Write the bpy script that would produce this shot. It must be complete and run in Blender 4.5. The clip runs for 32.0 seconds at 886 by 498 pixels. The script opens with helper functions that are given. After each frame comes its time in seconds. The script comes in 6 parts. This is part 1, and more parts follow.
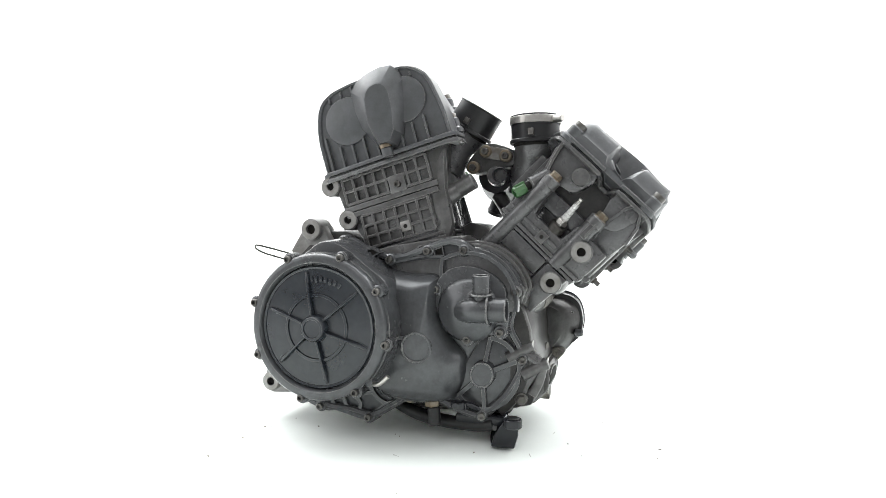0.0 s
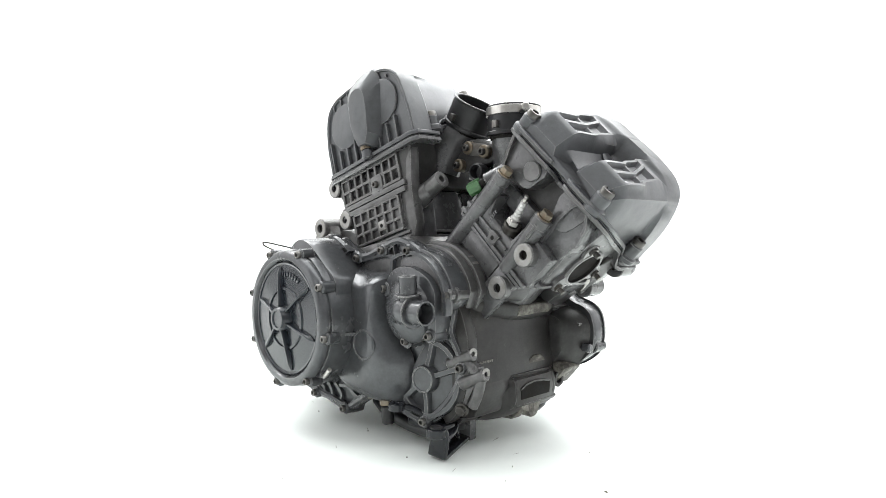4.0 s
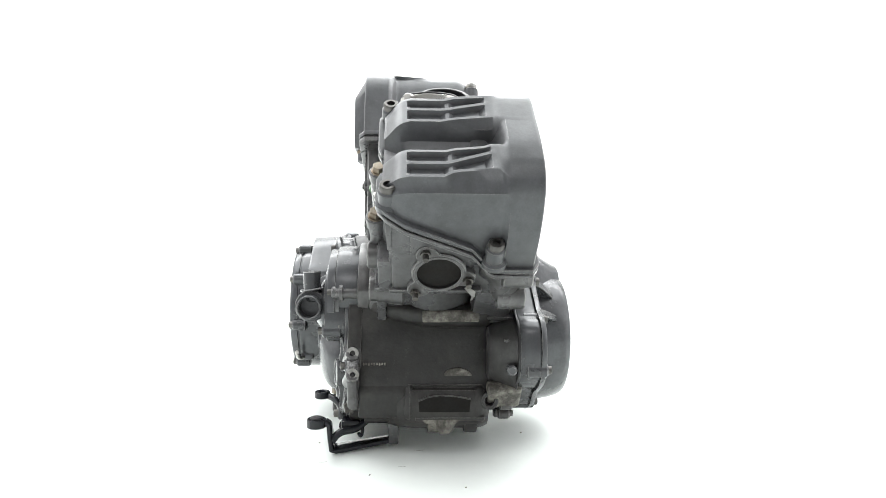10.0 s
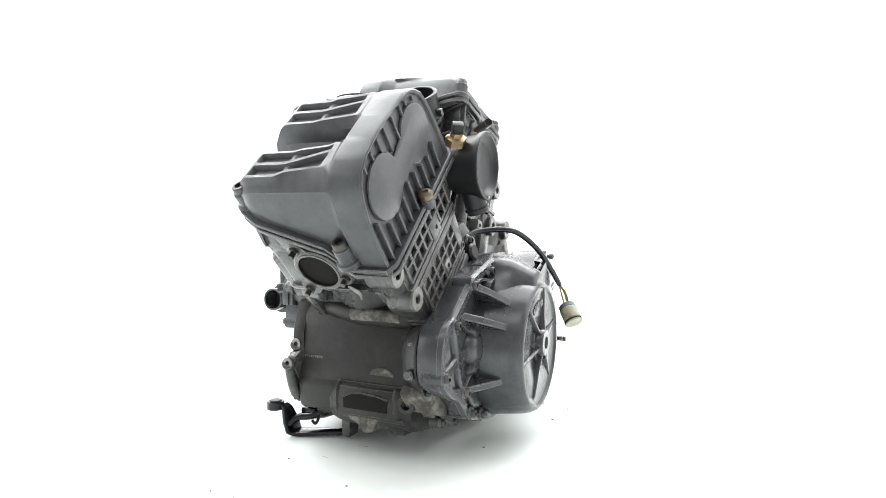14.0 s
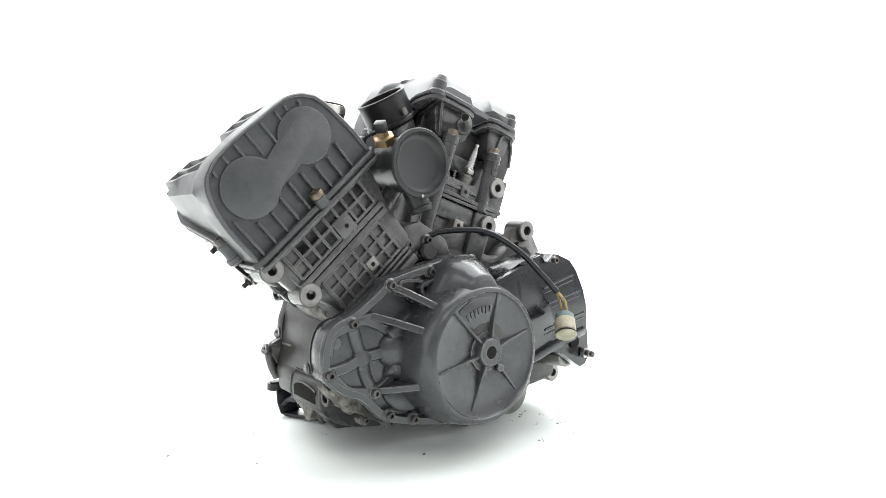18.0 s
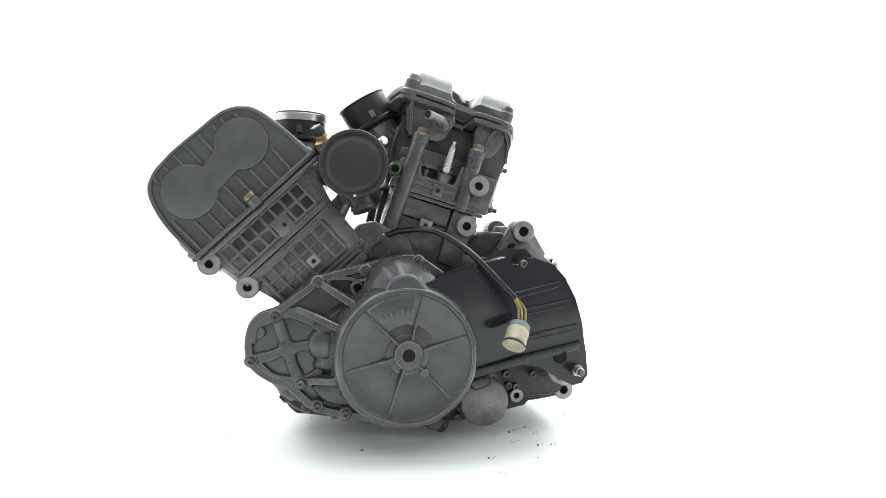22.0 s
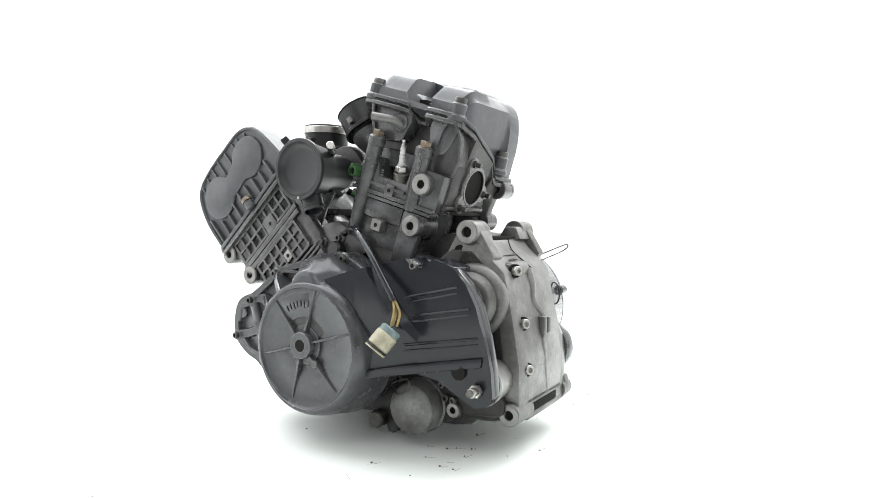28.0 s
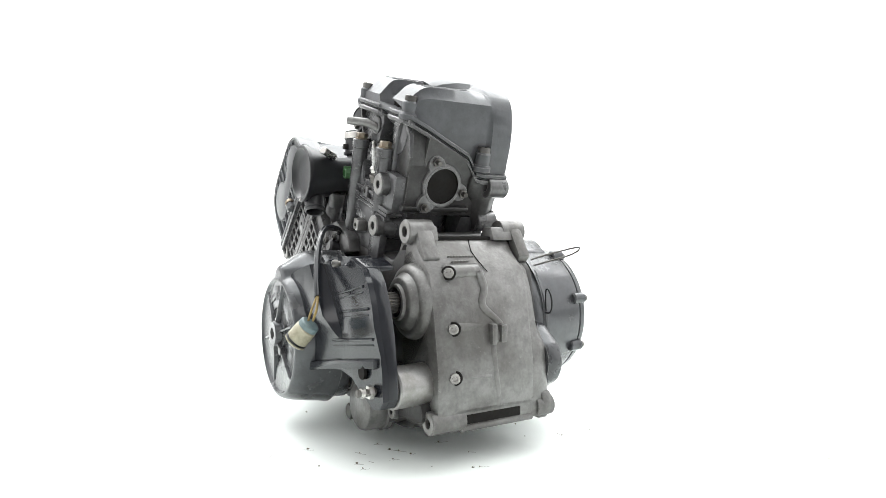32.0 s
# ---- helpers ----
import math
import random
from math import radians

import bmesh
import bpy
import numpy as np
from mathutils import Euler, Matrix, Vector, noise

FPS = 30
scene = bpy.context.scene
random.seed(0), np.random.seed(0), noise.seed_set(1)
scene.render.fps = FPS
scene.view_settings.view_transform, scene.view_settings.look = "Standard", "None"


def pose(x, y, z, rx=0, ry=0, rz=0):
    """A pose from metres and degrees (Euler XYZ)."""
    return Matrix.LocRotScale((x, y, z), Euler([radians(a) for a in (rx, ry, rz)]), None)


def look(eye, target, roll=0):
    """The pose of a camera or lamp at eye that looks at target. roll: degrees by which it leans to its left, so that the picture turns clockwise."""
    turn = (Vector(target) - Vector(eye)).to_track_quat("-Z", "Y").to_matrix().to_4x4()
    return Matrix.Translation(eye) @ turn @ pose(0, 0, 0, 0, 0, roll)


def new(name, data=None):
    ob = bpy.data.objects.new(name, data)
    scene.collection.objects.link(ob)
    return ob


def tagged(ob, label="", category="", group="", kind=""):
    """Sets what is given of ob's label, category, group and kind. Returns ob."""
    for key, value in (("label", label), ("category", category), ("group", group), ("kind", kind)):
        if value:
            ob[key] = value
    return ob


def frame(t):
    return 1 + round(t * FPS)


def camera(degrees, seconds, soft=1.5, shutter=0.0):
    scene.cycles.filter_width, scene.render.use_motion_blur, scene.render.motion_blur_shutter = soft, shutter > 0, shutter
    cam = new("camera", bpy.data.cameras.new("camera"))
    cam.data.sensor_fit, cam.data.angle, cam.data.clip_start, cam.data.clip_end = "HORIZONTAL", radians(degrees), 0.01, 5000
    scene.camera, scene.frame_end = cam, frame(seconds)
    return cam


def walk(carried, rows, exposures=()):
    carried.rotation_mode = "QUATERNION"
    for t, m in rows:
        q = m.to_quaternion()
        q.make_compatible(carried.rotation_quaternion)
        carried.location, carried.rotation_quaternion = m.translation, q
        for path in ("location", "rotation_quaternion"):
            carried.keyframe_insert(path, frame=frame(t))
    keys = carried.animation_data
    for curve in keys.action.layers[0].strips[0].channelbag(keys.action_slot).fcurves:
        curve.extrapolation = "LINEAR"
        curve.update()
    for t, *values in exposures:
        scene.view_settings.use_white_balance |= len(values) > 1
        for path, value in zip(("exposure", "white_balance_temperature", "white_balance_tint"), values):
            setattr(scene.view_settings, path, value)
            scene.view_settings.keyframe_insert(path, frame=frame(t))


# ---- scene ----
# camera: fixed on its tripod, one lens
cam = camera(69.36, 32.0, soft=0.7)
EYE = Vector((0.0, -1.02, 0.3108))
SHOT = look(EYE, EYE + Vector((0.03853, 0.9983, -0.04379)), 0.54)
walk(cam, [(0, SHOT), (32, SHOT)])

# ---- world and light: a white photo sweep under soft boxes ----
world = bpy.data.worlds.new("studio")
scene.world = world
world.use_nodes = True
world.node_tree.nodes["Background"].inputs[0].default_value = (0.98, 0.99, 1.0, 1)
world.node_tree.nodes["Background"].inputs[1].default_value = 0.56
scene.view_settings.exposure = 0.0


def lamp(name, eye, target, w, h, watts, colour=(1, 1, 1)):
    data = bpy.data.lights.new(name, "AREA")
    data.shape, data.size, data.size_y, data.energy, data.color = "RECTANGLE", w, h, watts, colour
    ob = new(name, data)
    ob.matrix_world = look(eye, target)
    return ob


lamp("softbox_top", (0.0, 0.75, 2.1), (0, 0.35, 0), 3.4, 2.4, 122, (0.97, 1.0, 1.0))
# The front lamp is an added, unseen fill for the camera-facing sides.
lamp("fill_front", (0.0, -1.7, 2.1), (0, 0, 0.25), 2.0, 0.6, 12, (1.0, 0.99, 0.98))
lamp("softbox_backdrop", (0.0, 1.3, 2.5), (0, 3.3, 0.2), 6.0, 0.8, 260, (1.0, 1.0, 1.0))
lamp("softbox_side", (-1.9, 0.0, 1.2), (0, 0, 0.25), 2.4, 2.0, 27, (0.99, 0.995, 1))
lamp("softbox_side", (1.9, 0.0, 1.2), (0, 0, 0.25), 2.4, 2.0, 27, (0.99, 0.995, 1))


# ---- materials ----
def material(name, colour, rough=0.5, metal=0.0, grain=220.0, vary=0.25, stain=18.0, stain_colour=None, stain_amount=0.5,
             bump=0.15, coat=0.0, edge=0.00, rand=0.0, grime=0.0, spread=(0.4, 0.64), spec=0.5, wavy=0.12):
    """A surface with fine grain, larger stains, roughness variation and fine relief, in object space."""
    m = bpy.data.materials.new(name)
    m.use_nodes = True
    nt = m.node_tree
    b = nt.nodes["Principled BSDF"]
    L, N = nt.links.new, nt.nodes.new
    tc = N("ShaderNodeTexCoord")
    fine = N("ShaderNodeTexNoise")
    fine.inputs["Scale"].default_value, fine.inputs["Detail"].default_value = grain, 6
    big = N("ShaderNodeTexNoise")
    big.inputs["Scale"].default_value, big.inputs["Detail"].default_value, big.inputs["Roughness"].default_value = stain, 8, 0.65
    for n in (fine, big):
        L(tc.outputs["Object"], n.inputs["Vector"])
    ramp = N("ShaderNodeValToRGB")
    ramp.color_ramp.elements[0].position, ramp.color_ramp.elements[1].position = spread
    L(big.outputs["Fac"], ramp.inputs["Fac"])
    dark = [c * (1 - vary) for c in colour]
    light = [min(1, c * (1 + vary)) for c in colour]
    mixa = N("ShaderNodeMix")
    mixa.data_type = "RGBA"
    mixa.inputs[6].default_value, mixa.inputs[7].default_value = (*dark, 1), (*light, 1)
    L(fine.outputs["Fac"], mixa.inputs[0])
    mixb = N("ShaderNodeMix")
    mixb.data_type = "RGBA"
    mixb.inputs[7].default_value = (*(stain_colour or [c * 0.6 for c in colour]), 1)
    L(mixa.outputs[2], mixb.inputs[6])
    amount = N("ShaderNodeMath")
    amount.operation, amount.inputs[1].default_value = "MULTIPLY", stain_amount
    L(ramp.outputs["Color"], amount.inputs[0])
    L(amount.outputs[0], mixb.inputs[0])
    out = mixb.outputs[2]
    if grime:
        # blotchy grime and pale specks of a smaller size
        mid = N("ShaderNodeTexNoise")
        mid.inputs["Scale"].default_value, mid.inputs["Detail"].default_value, mid.inputs["Roughness"].default_value = stain * 4.3, 7, 0.7
        chip = N("ShaderNodeTexNoise")
        chip.inputs["Scale"].default_value, chip.inputs["Detail"].default_value, chip.inputs["Roughness"].default_value = stain * 9, 4, 0.8
        for n in (mid, chip):
            L(tc.outputs["Object"], n.inputs["Vector"])
        for tex, lo, hi, k, c in ((mid, 0.46, 0.62, grime, [q * 0.45 for q in colour]), (chip, 0.64, 0.69, grime * 0.5, [min(1, q * 2.2 + 0.03) for q in colour])):
            r2 = N("ShaderNodeValToRGB")
            r2.color_ramp.elements[0].position, r2.color_ramp.elements[1].position = lo, hi
            L(tex.outputs["Fac"], r2.inputs["Fac"])
            k2 = N("ShaderNodeMath")
            k2.operation, k2.inputs[1].default_value = "MULTIPLY", k
            L(r2.outputs["Color"], k2.inputs[0])
            mx = N("ShaderNodeMix")
            mx.data_type = "RGBA"
            mx.inputs[7].default_value = (*c, 1)
            L(out, mx.inputs[6])
            L(k2.outputs[0], mx.inputs[0])
            out = mx.outputs[2]
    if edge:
        # outer arrises lightened: worn paint, with edge highlights put into the colour
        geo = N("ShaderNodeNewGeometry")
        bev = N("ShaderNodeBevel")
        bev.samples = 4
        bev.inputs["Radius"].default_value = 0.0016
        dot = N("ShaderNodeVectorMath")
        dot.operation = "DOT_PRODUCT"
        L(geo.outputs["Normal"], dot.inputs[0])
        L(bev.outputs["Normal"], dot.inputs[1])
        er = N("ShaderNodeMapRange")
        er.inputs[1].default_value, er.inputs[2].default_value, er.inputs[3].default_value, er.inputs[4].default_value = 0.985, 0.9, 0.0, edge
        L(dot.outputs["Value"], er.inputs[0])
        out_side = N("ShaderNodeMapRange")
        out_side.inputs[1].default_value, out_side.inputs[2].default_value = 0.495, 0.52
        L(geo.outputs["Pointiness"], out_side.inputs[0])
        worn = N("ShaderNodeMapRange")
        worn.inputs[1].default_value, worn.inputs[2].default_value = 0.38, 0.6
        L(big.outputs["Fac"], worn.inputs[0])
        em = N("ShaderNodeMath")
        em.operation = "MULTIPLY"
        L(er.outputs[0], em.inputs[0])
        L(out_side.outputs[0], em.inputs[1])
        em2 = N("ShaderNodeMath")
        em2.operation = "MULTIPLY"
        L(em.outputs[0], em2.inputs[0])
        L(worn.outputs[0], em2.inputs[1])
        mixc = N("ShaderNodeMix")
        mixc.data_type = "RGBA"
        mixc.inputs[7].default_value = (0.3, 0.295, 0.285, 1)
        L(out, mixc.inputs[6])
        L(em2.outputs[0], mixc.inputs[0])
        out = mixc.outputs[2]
    if rand:
        info = N("ShaderNodeObjectInfo")
        hsv = N("ShaderNodeHueSaturation")
        mr = N("ShaderNodeMapRange")
        mr.inputs[3].default_value, mr.inputs[4].default_value = 1 - rand, 1 + rand
        L(info.outputs["Random"], mr.inputs[0])
        L(mr.outputs[0], hsv.inputs["Value"])
        L(out, hsv.inputs["Color"])
        out = hsv.outputs["Color"]
    L(out, b.inputs["Base Color"])
    rr = N("ShaderNodeMapRange")
    rr.inputs[3].default_value, rr.inputs[4].default_value = max(0.05, rough - 0.1), min(1, rough + 0.12)
    L(big.outputs["Fac"], rr.inputs[0])
    L(rr.outputs[0], b.inputs["Roughness"])
    b.inputs["Metallic"].default_value = metal
    b.inputs["Specular IOR Level"].default_value = spec
    b.inputs["Coat Weight"].default_value = coat
    if bump:
        bp = N("ShaderNodeBump")
        bp.inputs["Strength"].default_value, bp.inputs["Distance"].default_value = bump, 0.001
        L(fine.outputs["Fac"], bp.inputs["Height"])
        # slow unevenness of the casting under the grain
        wave = N("ShaderNodeTexNoise")
        wave.inputs["Scale"].default_value, wave.inputs["Detail"].default_value = 34.0, 3
        L(tc.outputs["Object"], wave.inputs["Vector"])
        uneven = N("ShaderNodeBump")
        uneven.inputs["Strength"].default_value, uneven.inputs["Distance"].default_value = wavy, 0.004
        L(wave.outputs["Fac"], uneven.inputs["Height"])
        L(uneven.outputs["Normal"], bp.inputs["Normal"])
        L(bp.outputs["Normal"], b.inputs["Normal"])
    return m


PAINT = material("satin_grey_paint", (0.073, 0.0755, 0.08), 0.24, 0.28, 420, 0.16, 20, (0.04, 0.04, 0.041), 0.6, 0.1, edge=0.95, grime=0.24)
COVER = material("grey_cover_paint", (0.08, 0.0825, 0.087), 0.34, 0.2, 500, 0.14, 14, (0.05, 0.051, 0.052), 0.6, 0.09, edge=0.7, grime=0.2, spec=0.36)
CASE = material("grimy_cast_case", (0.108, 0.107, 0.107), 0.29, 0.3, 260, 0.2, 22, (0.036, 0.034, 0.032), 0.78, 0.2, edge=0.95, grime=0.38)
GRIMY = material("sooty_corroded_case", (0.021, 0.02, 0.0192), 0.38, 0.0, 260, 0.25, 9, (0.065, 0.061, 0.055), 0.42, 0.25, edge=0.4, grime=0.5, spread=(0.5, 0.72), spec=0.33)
CORR = material("pale_corroded_metal", (0.2, 0.19, 0.165), 0.6, 0.1, 400, 0.4, 42, (0.035, 0.031, 0.026), 0.95, 0.7, grime=0.6, spread=(0.42, 0.56))
# Soot round the rear port, and shade coloured into recesses and gaps.
OILY_SHADE = material("sooty_shaded_casting", (0.05, 0.049, 0.048), 0.4, 0.1, 320, 0.3, 24, (0.016, 0.015, 0.014), 0.7, 0.2, edge=0.5, grime=0.4, spec=0.4)
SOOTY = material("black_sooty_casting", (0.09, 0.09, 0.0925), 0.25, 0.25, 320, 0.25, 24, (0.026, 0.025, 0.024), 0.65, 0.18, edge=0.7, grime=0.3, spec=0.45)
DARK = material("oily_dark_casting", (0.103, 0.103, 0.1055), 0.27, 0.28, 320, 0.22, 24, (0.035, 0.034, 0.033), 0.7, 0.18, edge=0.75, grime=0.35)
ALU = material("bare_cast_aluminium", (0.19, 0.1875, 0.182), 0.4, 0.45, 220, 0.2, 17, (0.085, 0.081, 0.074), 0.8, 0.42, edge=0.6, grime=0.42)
MACHINED = material("machined_aluminium", (0.27, 0.266, 0.258), 0.38, 0.6, 500, 0.15, 60, (0.16, 0.15, 0.135), 0.7, 0.2)
BLACK = material("black_plastic", (0.0105, 0.0115, 0.0145), 0.17, 0.0, 700, 0.2, 20, (0.015, 0.016, 0.019), 0.5, 0.0, spec=0.36)
MATTE = material("matte_black_plastic", (0.0165, 0.017, 0.0185), 0.4, 0.0, 700, 0.2, 20, (0.022, 0.022, 0.023), 0.5, 0.04, spec=0.45)
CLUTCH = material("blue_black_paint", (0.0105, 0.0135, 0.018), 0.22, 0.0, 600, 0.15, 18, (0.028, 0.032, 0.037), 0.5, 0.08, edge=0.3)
RUBBER = material("black_rubber", (0.011, 0.011, 0.012), 0.36, 0.0, 500, 0.2, 30, (0.022, 0.022, 0.022), 0.5, 0.08, spec=0.35)
STEEL = material("dull_steel", (0.12, 0.117, 0.111), 0.42, 0.8, 400, 0.25, 60, (0.05, 0.04, 0.03), 0.6, 0.15, rand=0.35)
BRIGHT = material("bright_steel", (0.46, 0.45, 0.43), 0.28, 0.95, 500, 0.15, 60, (0.3, 0.28, 0.25), 0.5, 0.1)
BRASS = material("dull_brass", (0.19, 0.16, 0.12), 0.4, 0.8, 400, 0.25, 60, (0.1, 0.06, 0.03), 0.6, 0.2)
SENSOR = material("worn_brass", (0.33, 0.24, 0.14), 0.36, 0.75, 400, 0.2, 60, (0.16, 0.1, 0.05), 0.6, 0.15)
ZINC = material("yellowed_zinc", (0.16, 0.145, 0.115), 0.45, 0.7, 400, 0.25, 60, (0.14, 0.09, 0.05), 0.6, 0.2, rand=0.25)
CERAMIC = material("white_ceramic", (0.55, 0.55, 0.54), 0.25, 0.0, 300, 0.05, 90, (0.3, 0.29, 0.27), 0.6, 0.05)
CREAM = material("cream_plastic", (0.38, 0.355, 0.26), 0.42, 0.0, 300, 0.1, 60, (0.16, 0.14, 0.09), 0.7, 0.1)
BLUE = material("pale_blue_plastic", (0.13, 0.18, 0.185), 0.45, 0.0, 300, 0.1, 60, (0.07, 0.085, 0.08), 0.7, 0.1)
GREEN = material("green_plastic", (0.038, 0.11, 0.036), 0.4, 0.0, 300, 0.15, 60, (0.02, 0.06, 0.02), 0.5, 0.1)
YELLOW = material("yellow_wire", (0.32, 0.235, 0.08), 0.5, 0.0, 300, 0.1, 80, (0.13, 0.09, 0.04), 0.6, 0.05)
# Near-black that puts the shade of holes and recesses into the colour.
HOLE_SHADE = material("dark_hole_shade", (0.015, 0.0145, 0.014), 0.9, 0.0, 300, 0.3, 40, (0.014, 0.012, 0.01), 0.5, 0.2, spec=0.1)
WHITE = material("white_sweep", (0.84, 0.85, 0.84), 0.75, 0.0, 30, 0.01, 1.5, (0.82, 0.84, 0.82), 0.3, 0.0)
TABLE = material("white_turntable", (0.82, 0.86, 0.83), 0.6, 0.0, 60, 0.015, 5, (0.75, 0.79, 0.75), 0.35, 0.02)
DIRT = material("dirt_fleck", (0.1, 0.085, 0.065), 0.9, 0.0, 300, 0.4, 60, (0.2, 0.17, 0.13), 0.6, 0.0, spec=0.1)


# ---- mesh helpers ----
def smooth(pts, k=3, closed=True):
    """A rounded run through the corners (Catmull-Rom)."""
    n, out = len(pts), []
    for i in range(n if closed else n - 1):
        p = [np.array(pts[(i + j) % n] if closed else pts[min(max(i + j, 0), n - 1)], float) for j in (-1, 0, 1, 2)]
        for s in range(k):
            t = s / k
            out.append(tuple(0.5 * (2 * p[1] + (p[2] - p[0]) * t + (2 * p[0] - 5 * p[1] + 4 * p[2] - p[3]) * t * t
                                    + (3 * p[1] - p[0] - 3 * p[2] + p[3]) * t ** 3)))
    if not closed:
        out.append(tuple(pts[-1]))
    return out


def soften(bm, offset, segments=2, angle=35):
    """Rounds the sharp edges of a mesh."""
    bmesh.ops.recalc_face_normals(bm, faces=bm.faces)
    if offset:
        sharp = [e for e in bm.edges if len(e.link_faces) == 2 and e.calc_face_angle(0) > radians(angle)]
        if sharp:
            bmesh.ops.bevel(bm, geom=sharp, offset=offset, segments=segments, profile=0.5, affect="EDGES", clamp_overlap=True)
    return bm


def prism(pts, a, b, bevel=0.003, bm=None, draft=0.0):
    """An outline in x, z drawn out along y from a to b; draft shrinks the b end, in metres."""
    own = bmesh.new()
    c = np.mean(np.array(pts), axis=0)
    v0 = [own.verts.new((x, a, z)) for x, z in pts]
    v1 = []
    for x, z in pts:
        d = np.array((x, z)) - c
        q = c + d * (1 - draft / max(np.hypot(*d), 1e-6))
        v1.append(own.verts.new((q[0], b, q[1])))
    n = len(pts)
    own.faces.new(v0)
    own.faces.new(v1[::-1])
    for i in range(n):
        own.faces.new((v0[i], v0[(i + 1) % n], v1[(i + 1) % n], v1[i]))
    soften(own, bevel)
    return join(bm, own)


def across(pts, a, b, bevel=0.003):
    """An outline in y, z drawn out along x from a to b."""
    own = prism(pts, a, b, bevel)
    own.transform(Matrix(((0, 1, 0, 0), (1, 0, 0, 0), (0, 0, 1, 0), (0, 0, 0, 1))))
    bmesh.ops.recalc_face_normals(own, faces=own.faces)
    return own


def join(bm, own, m=None):
    if m is not None:
        own.transform(m)
    if bm is None:
        return own
    me = bpy.data.meshes.new("tmp")
    own.to_mesh(me)
    own.free()
    bm.from_mesh(me)
    bpy.data.meshes.remove(me)
    return bm


def box(x0, x1, y0, y1, z0, z1, bevel=0.002, bm=None, m=None):
    own = bmesh.new()
    bmesh.ops.create_cube(own, size=1)
    own.transform(Matrix.Translation(((x0 + x1) / 2, (y0 + y1) / 2, (z0 + z1) / 2)) @ Matrix.Diagonal((x1 - x0, y1 - y0, z1 - z0, 1)))
    soften(own, bevel)
    return join(bm, own, m)


def aim(p, d):
    """A pose at p whose z axis points along d."""
    return Matrix.Translation(p) @ Vector(d).to_track_quat("Z", "Y").to_matrix().to_4x4()


def spin(profile, p=(0, 0, 0), d=(0, 0, 1), n=32, bm=None):
    """A turned solid: profile of (radius, height) pairs along the axis d from p; radius 0 closes an end."""
    own = bmesh.new()
    rings = []
    for r, h in profile:
        if r < 1e-6:
            rings.append([own.verts.new((0, 0, h))])
        else:
            rings.append([own.verts.new((r * math.cos(2 * math.pi * i / n), r * math.sin(2 * math.pi * i / n), h)) for i in range(n)])
    for u, w in zip(rings, rings[1:]):
        for i in range(n):
            j = (i + 1) % n
            f = [u[i % len(u)], u[j % len(u)], w[j % len(w)], w[i % len(w)]]
            f = list(dict.fromkeys(f))
            if len(f) > 2:
                own.faces.new(f)
    bmesh.ops.recalc_face_normals(own, faces=own.faces)
    return join(bm, own, aim(p, d))


def rod(p, q, r, bevel=0.001, n=24, bm=None, r2=None):
    p, q = Vector(p), Vector(q)
    h = (q - p).length
    r2 = r if r2 is None else r2
    e = min(bevel, r * 0.4, r2 * 0.4, h * 0.4)
    return spin([(0, 0), (r - e, 0), (r, e), (r2, h - e), (r2 - e, h), (0, h)], p, q - p, n, bm)


def ring(p, q, r, ri, n=28, bm=None, e=0.001):
    """A pipe with walls, from p to q."""
    p, q = Vector(p), Vector(q)
    h = (q - p).length
    own = spin([(ri, 0), (r - e, 0), (r, e), (r, h - e), (r - e, h), (ri + e, h), (ri, h - e), (ri, 0)], p, q - p, n)
    bmesh.ops.remove_doubles(own, verts=own.verts, dist=1e-6)
    bmesh.ops.recalc_face_normals(own, faces=own.faces)
    return join(bm, own)


def tube(path, r, k=5, n=10, bm=None, closed=False, flat=1.0):
    """A bent rod along a smooth path; flat squeezes it into a strap."""
    own = bmesh.new()
    pts = [Vector(p) for p in (smooth(path, k, closed) if k > 1 else path)]
    count = len(pts)
    up, rings = None, []
    for i, p in enumerate(pts):
        a = pts[(i + 1) % count] if closed else pts[min(i + 1, count - 1)]
        b = pts[(i - 1) % count] if closed else pts[max(i - 1, 0)]
        d = (a - b).normalized()
        if up is None:
            up = d.orthogonal().normalized() if flat == 1.0 else Vector((0, 0, 1))
        up = (up - d * up.dot(d)).normalized()
        s = d.cross(up)
        rings.append([own.verts.new(p + (s * math.cos(t) + up * math.sin(t) * flat) * r) for t in (2 * math.pi * j / n for j in range(n))])
    for i in range(count if closed else count - 1):
        u, w = rings[i], rings[(i + 1) % count]
        for j in range(n):
            own.faces.new((u[j], u[(j + 1) % n], w[(j + 1) % n], w[j]))
    if not closed:
        own.faces.new(rings[0])
        own.faces.new(rings[-1][::-1])
    bmesh.ops.recalc_face_normals(own, faces=own.faces)
    return join(bm, own)


def loft(sections, bm=None, bevel=0.0):
    """A solid through rings of points of equal count."""
    own = bmesh.new()
    rings = [[own.verts.new(p) for p in s] for s in sections]
    n = len(rings[0])
    for u, w in zip(rings, rings[1:]):
        for i in range(n):
            own.faces.new((u[i], u[(i + 1) % n], w[(i + 1) % n], w[i]))
    own.faces.new(rings[0])
    own.faces.new(rings[-1][::-1])
    soften(own, bevel)
    return join(bm, own)


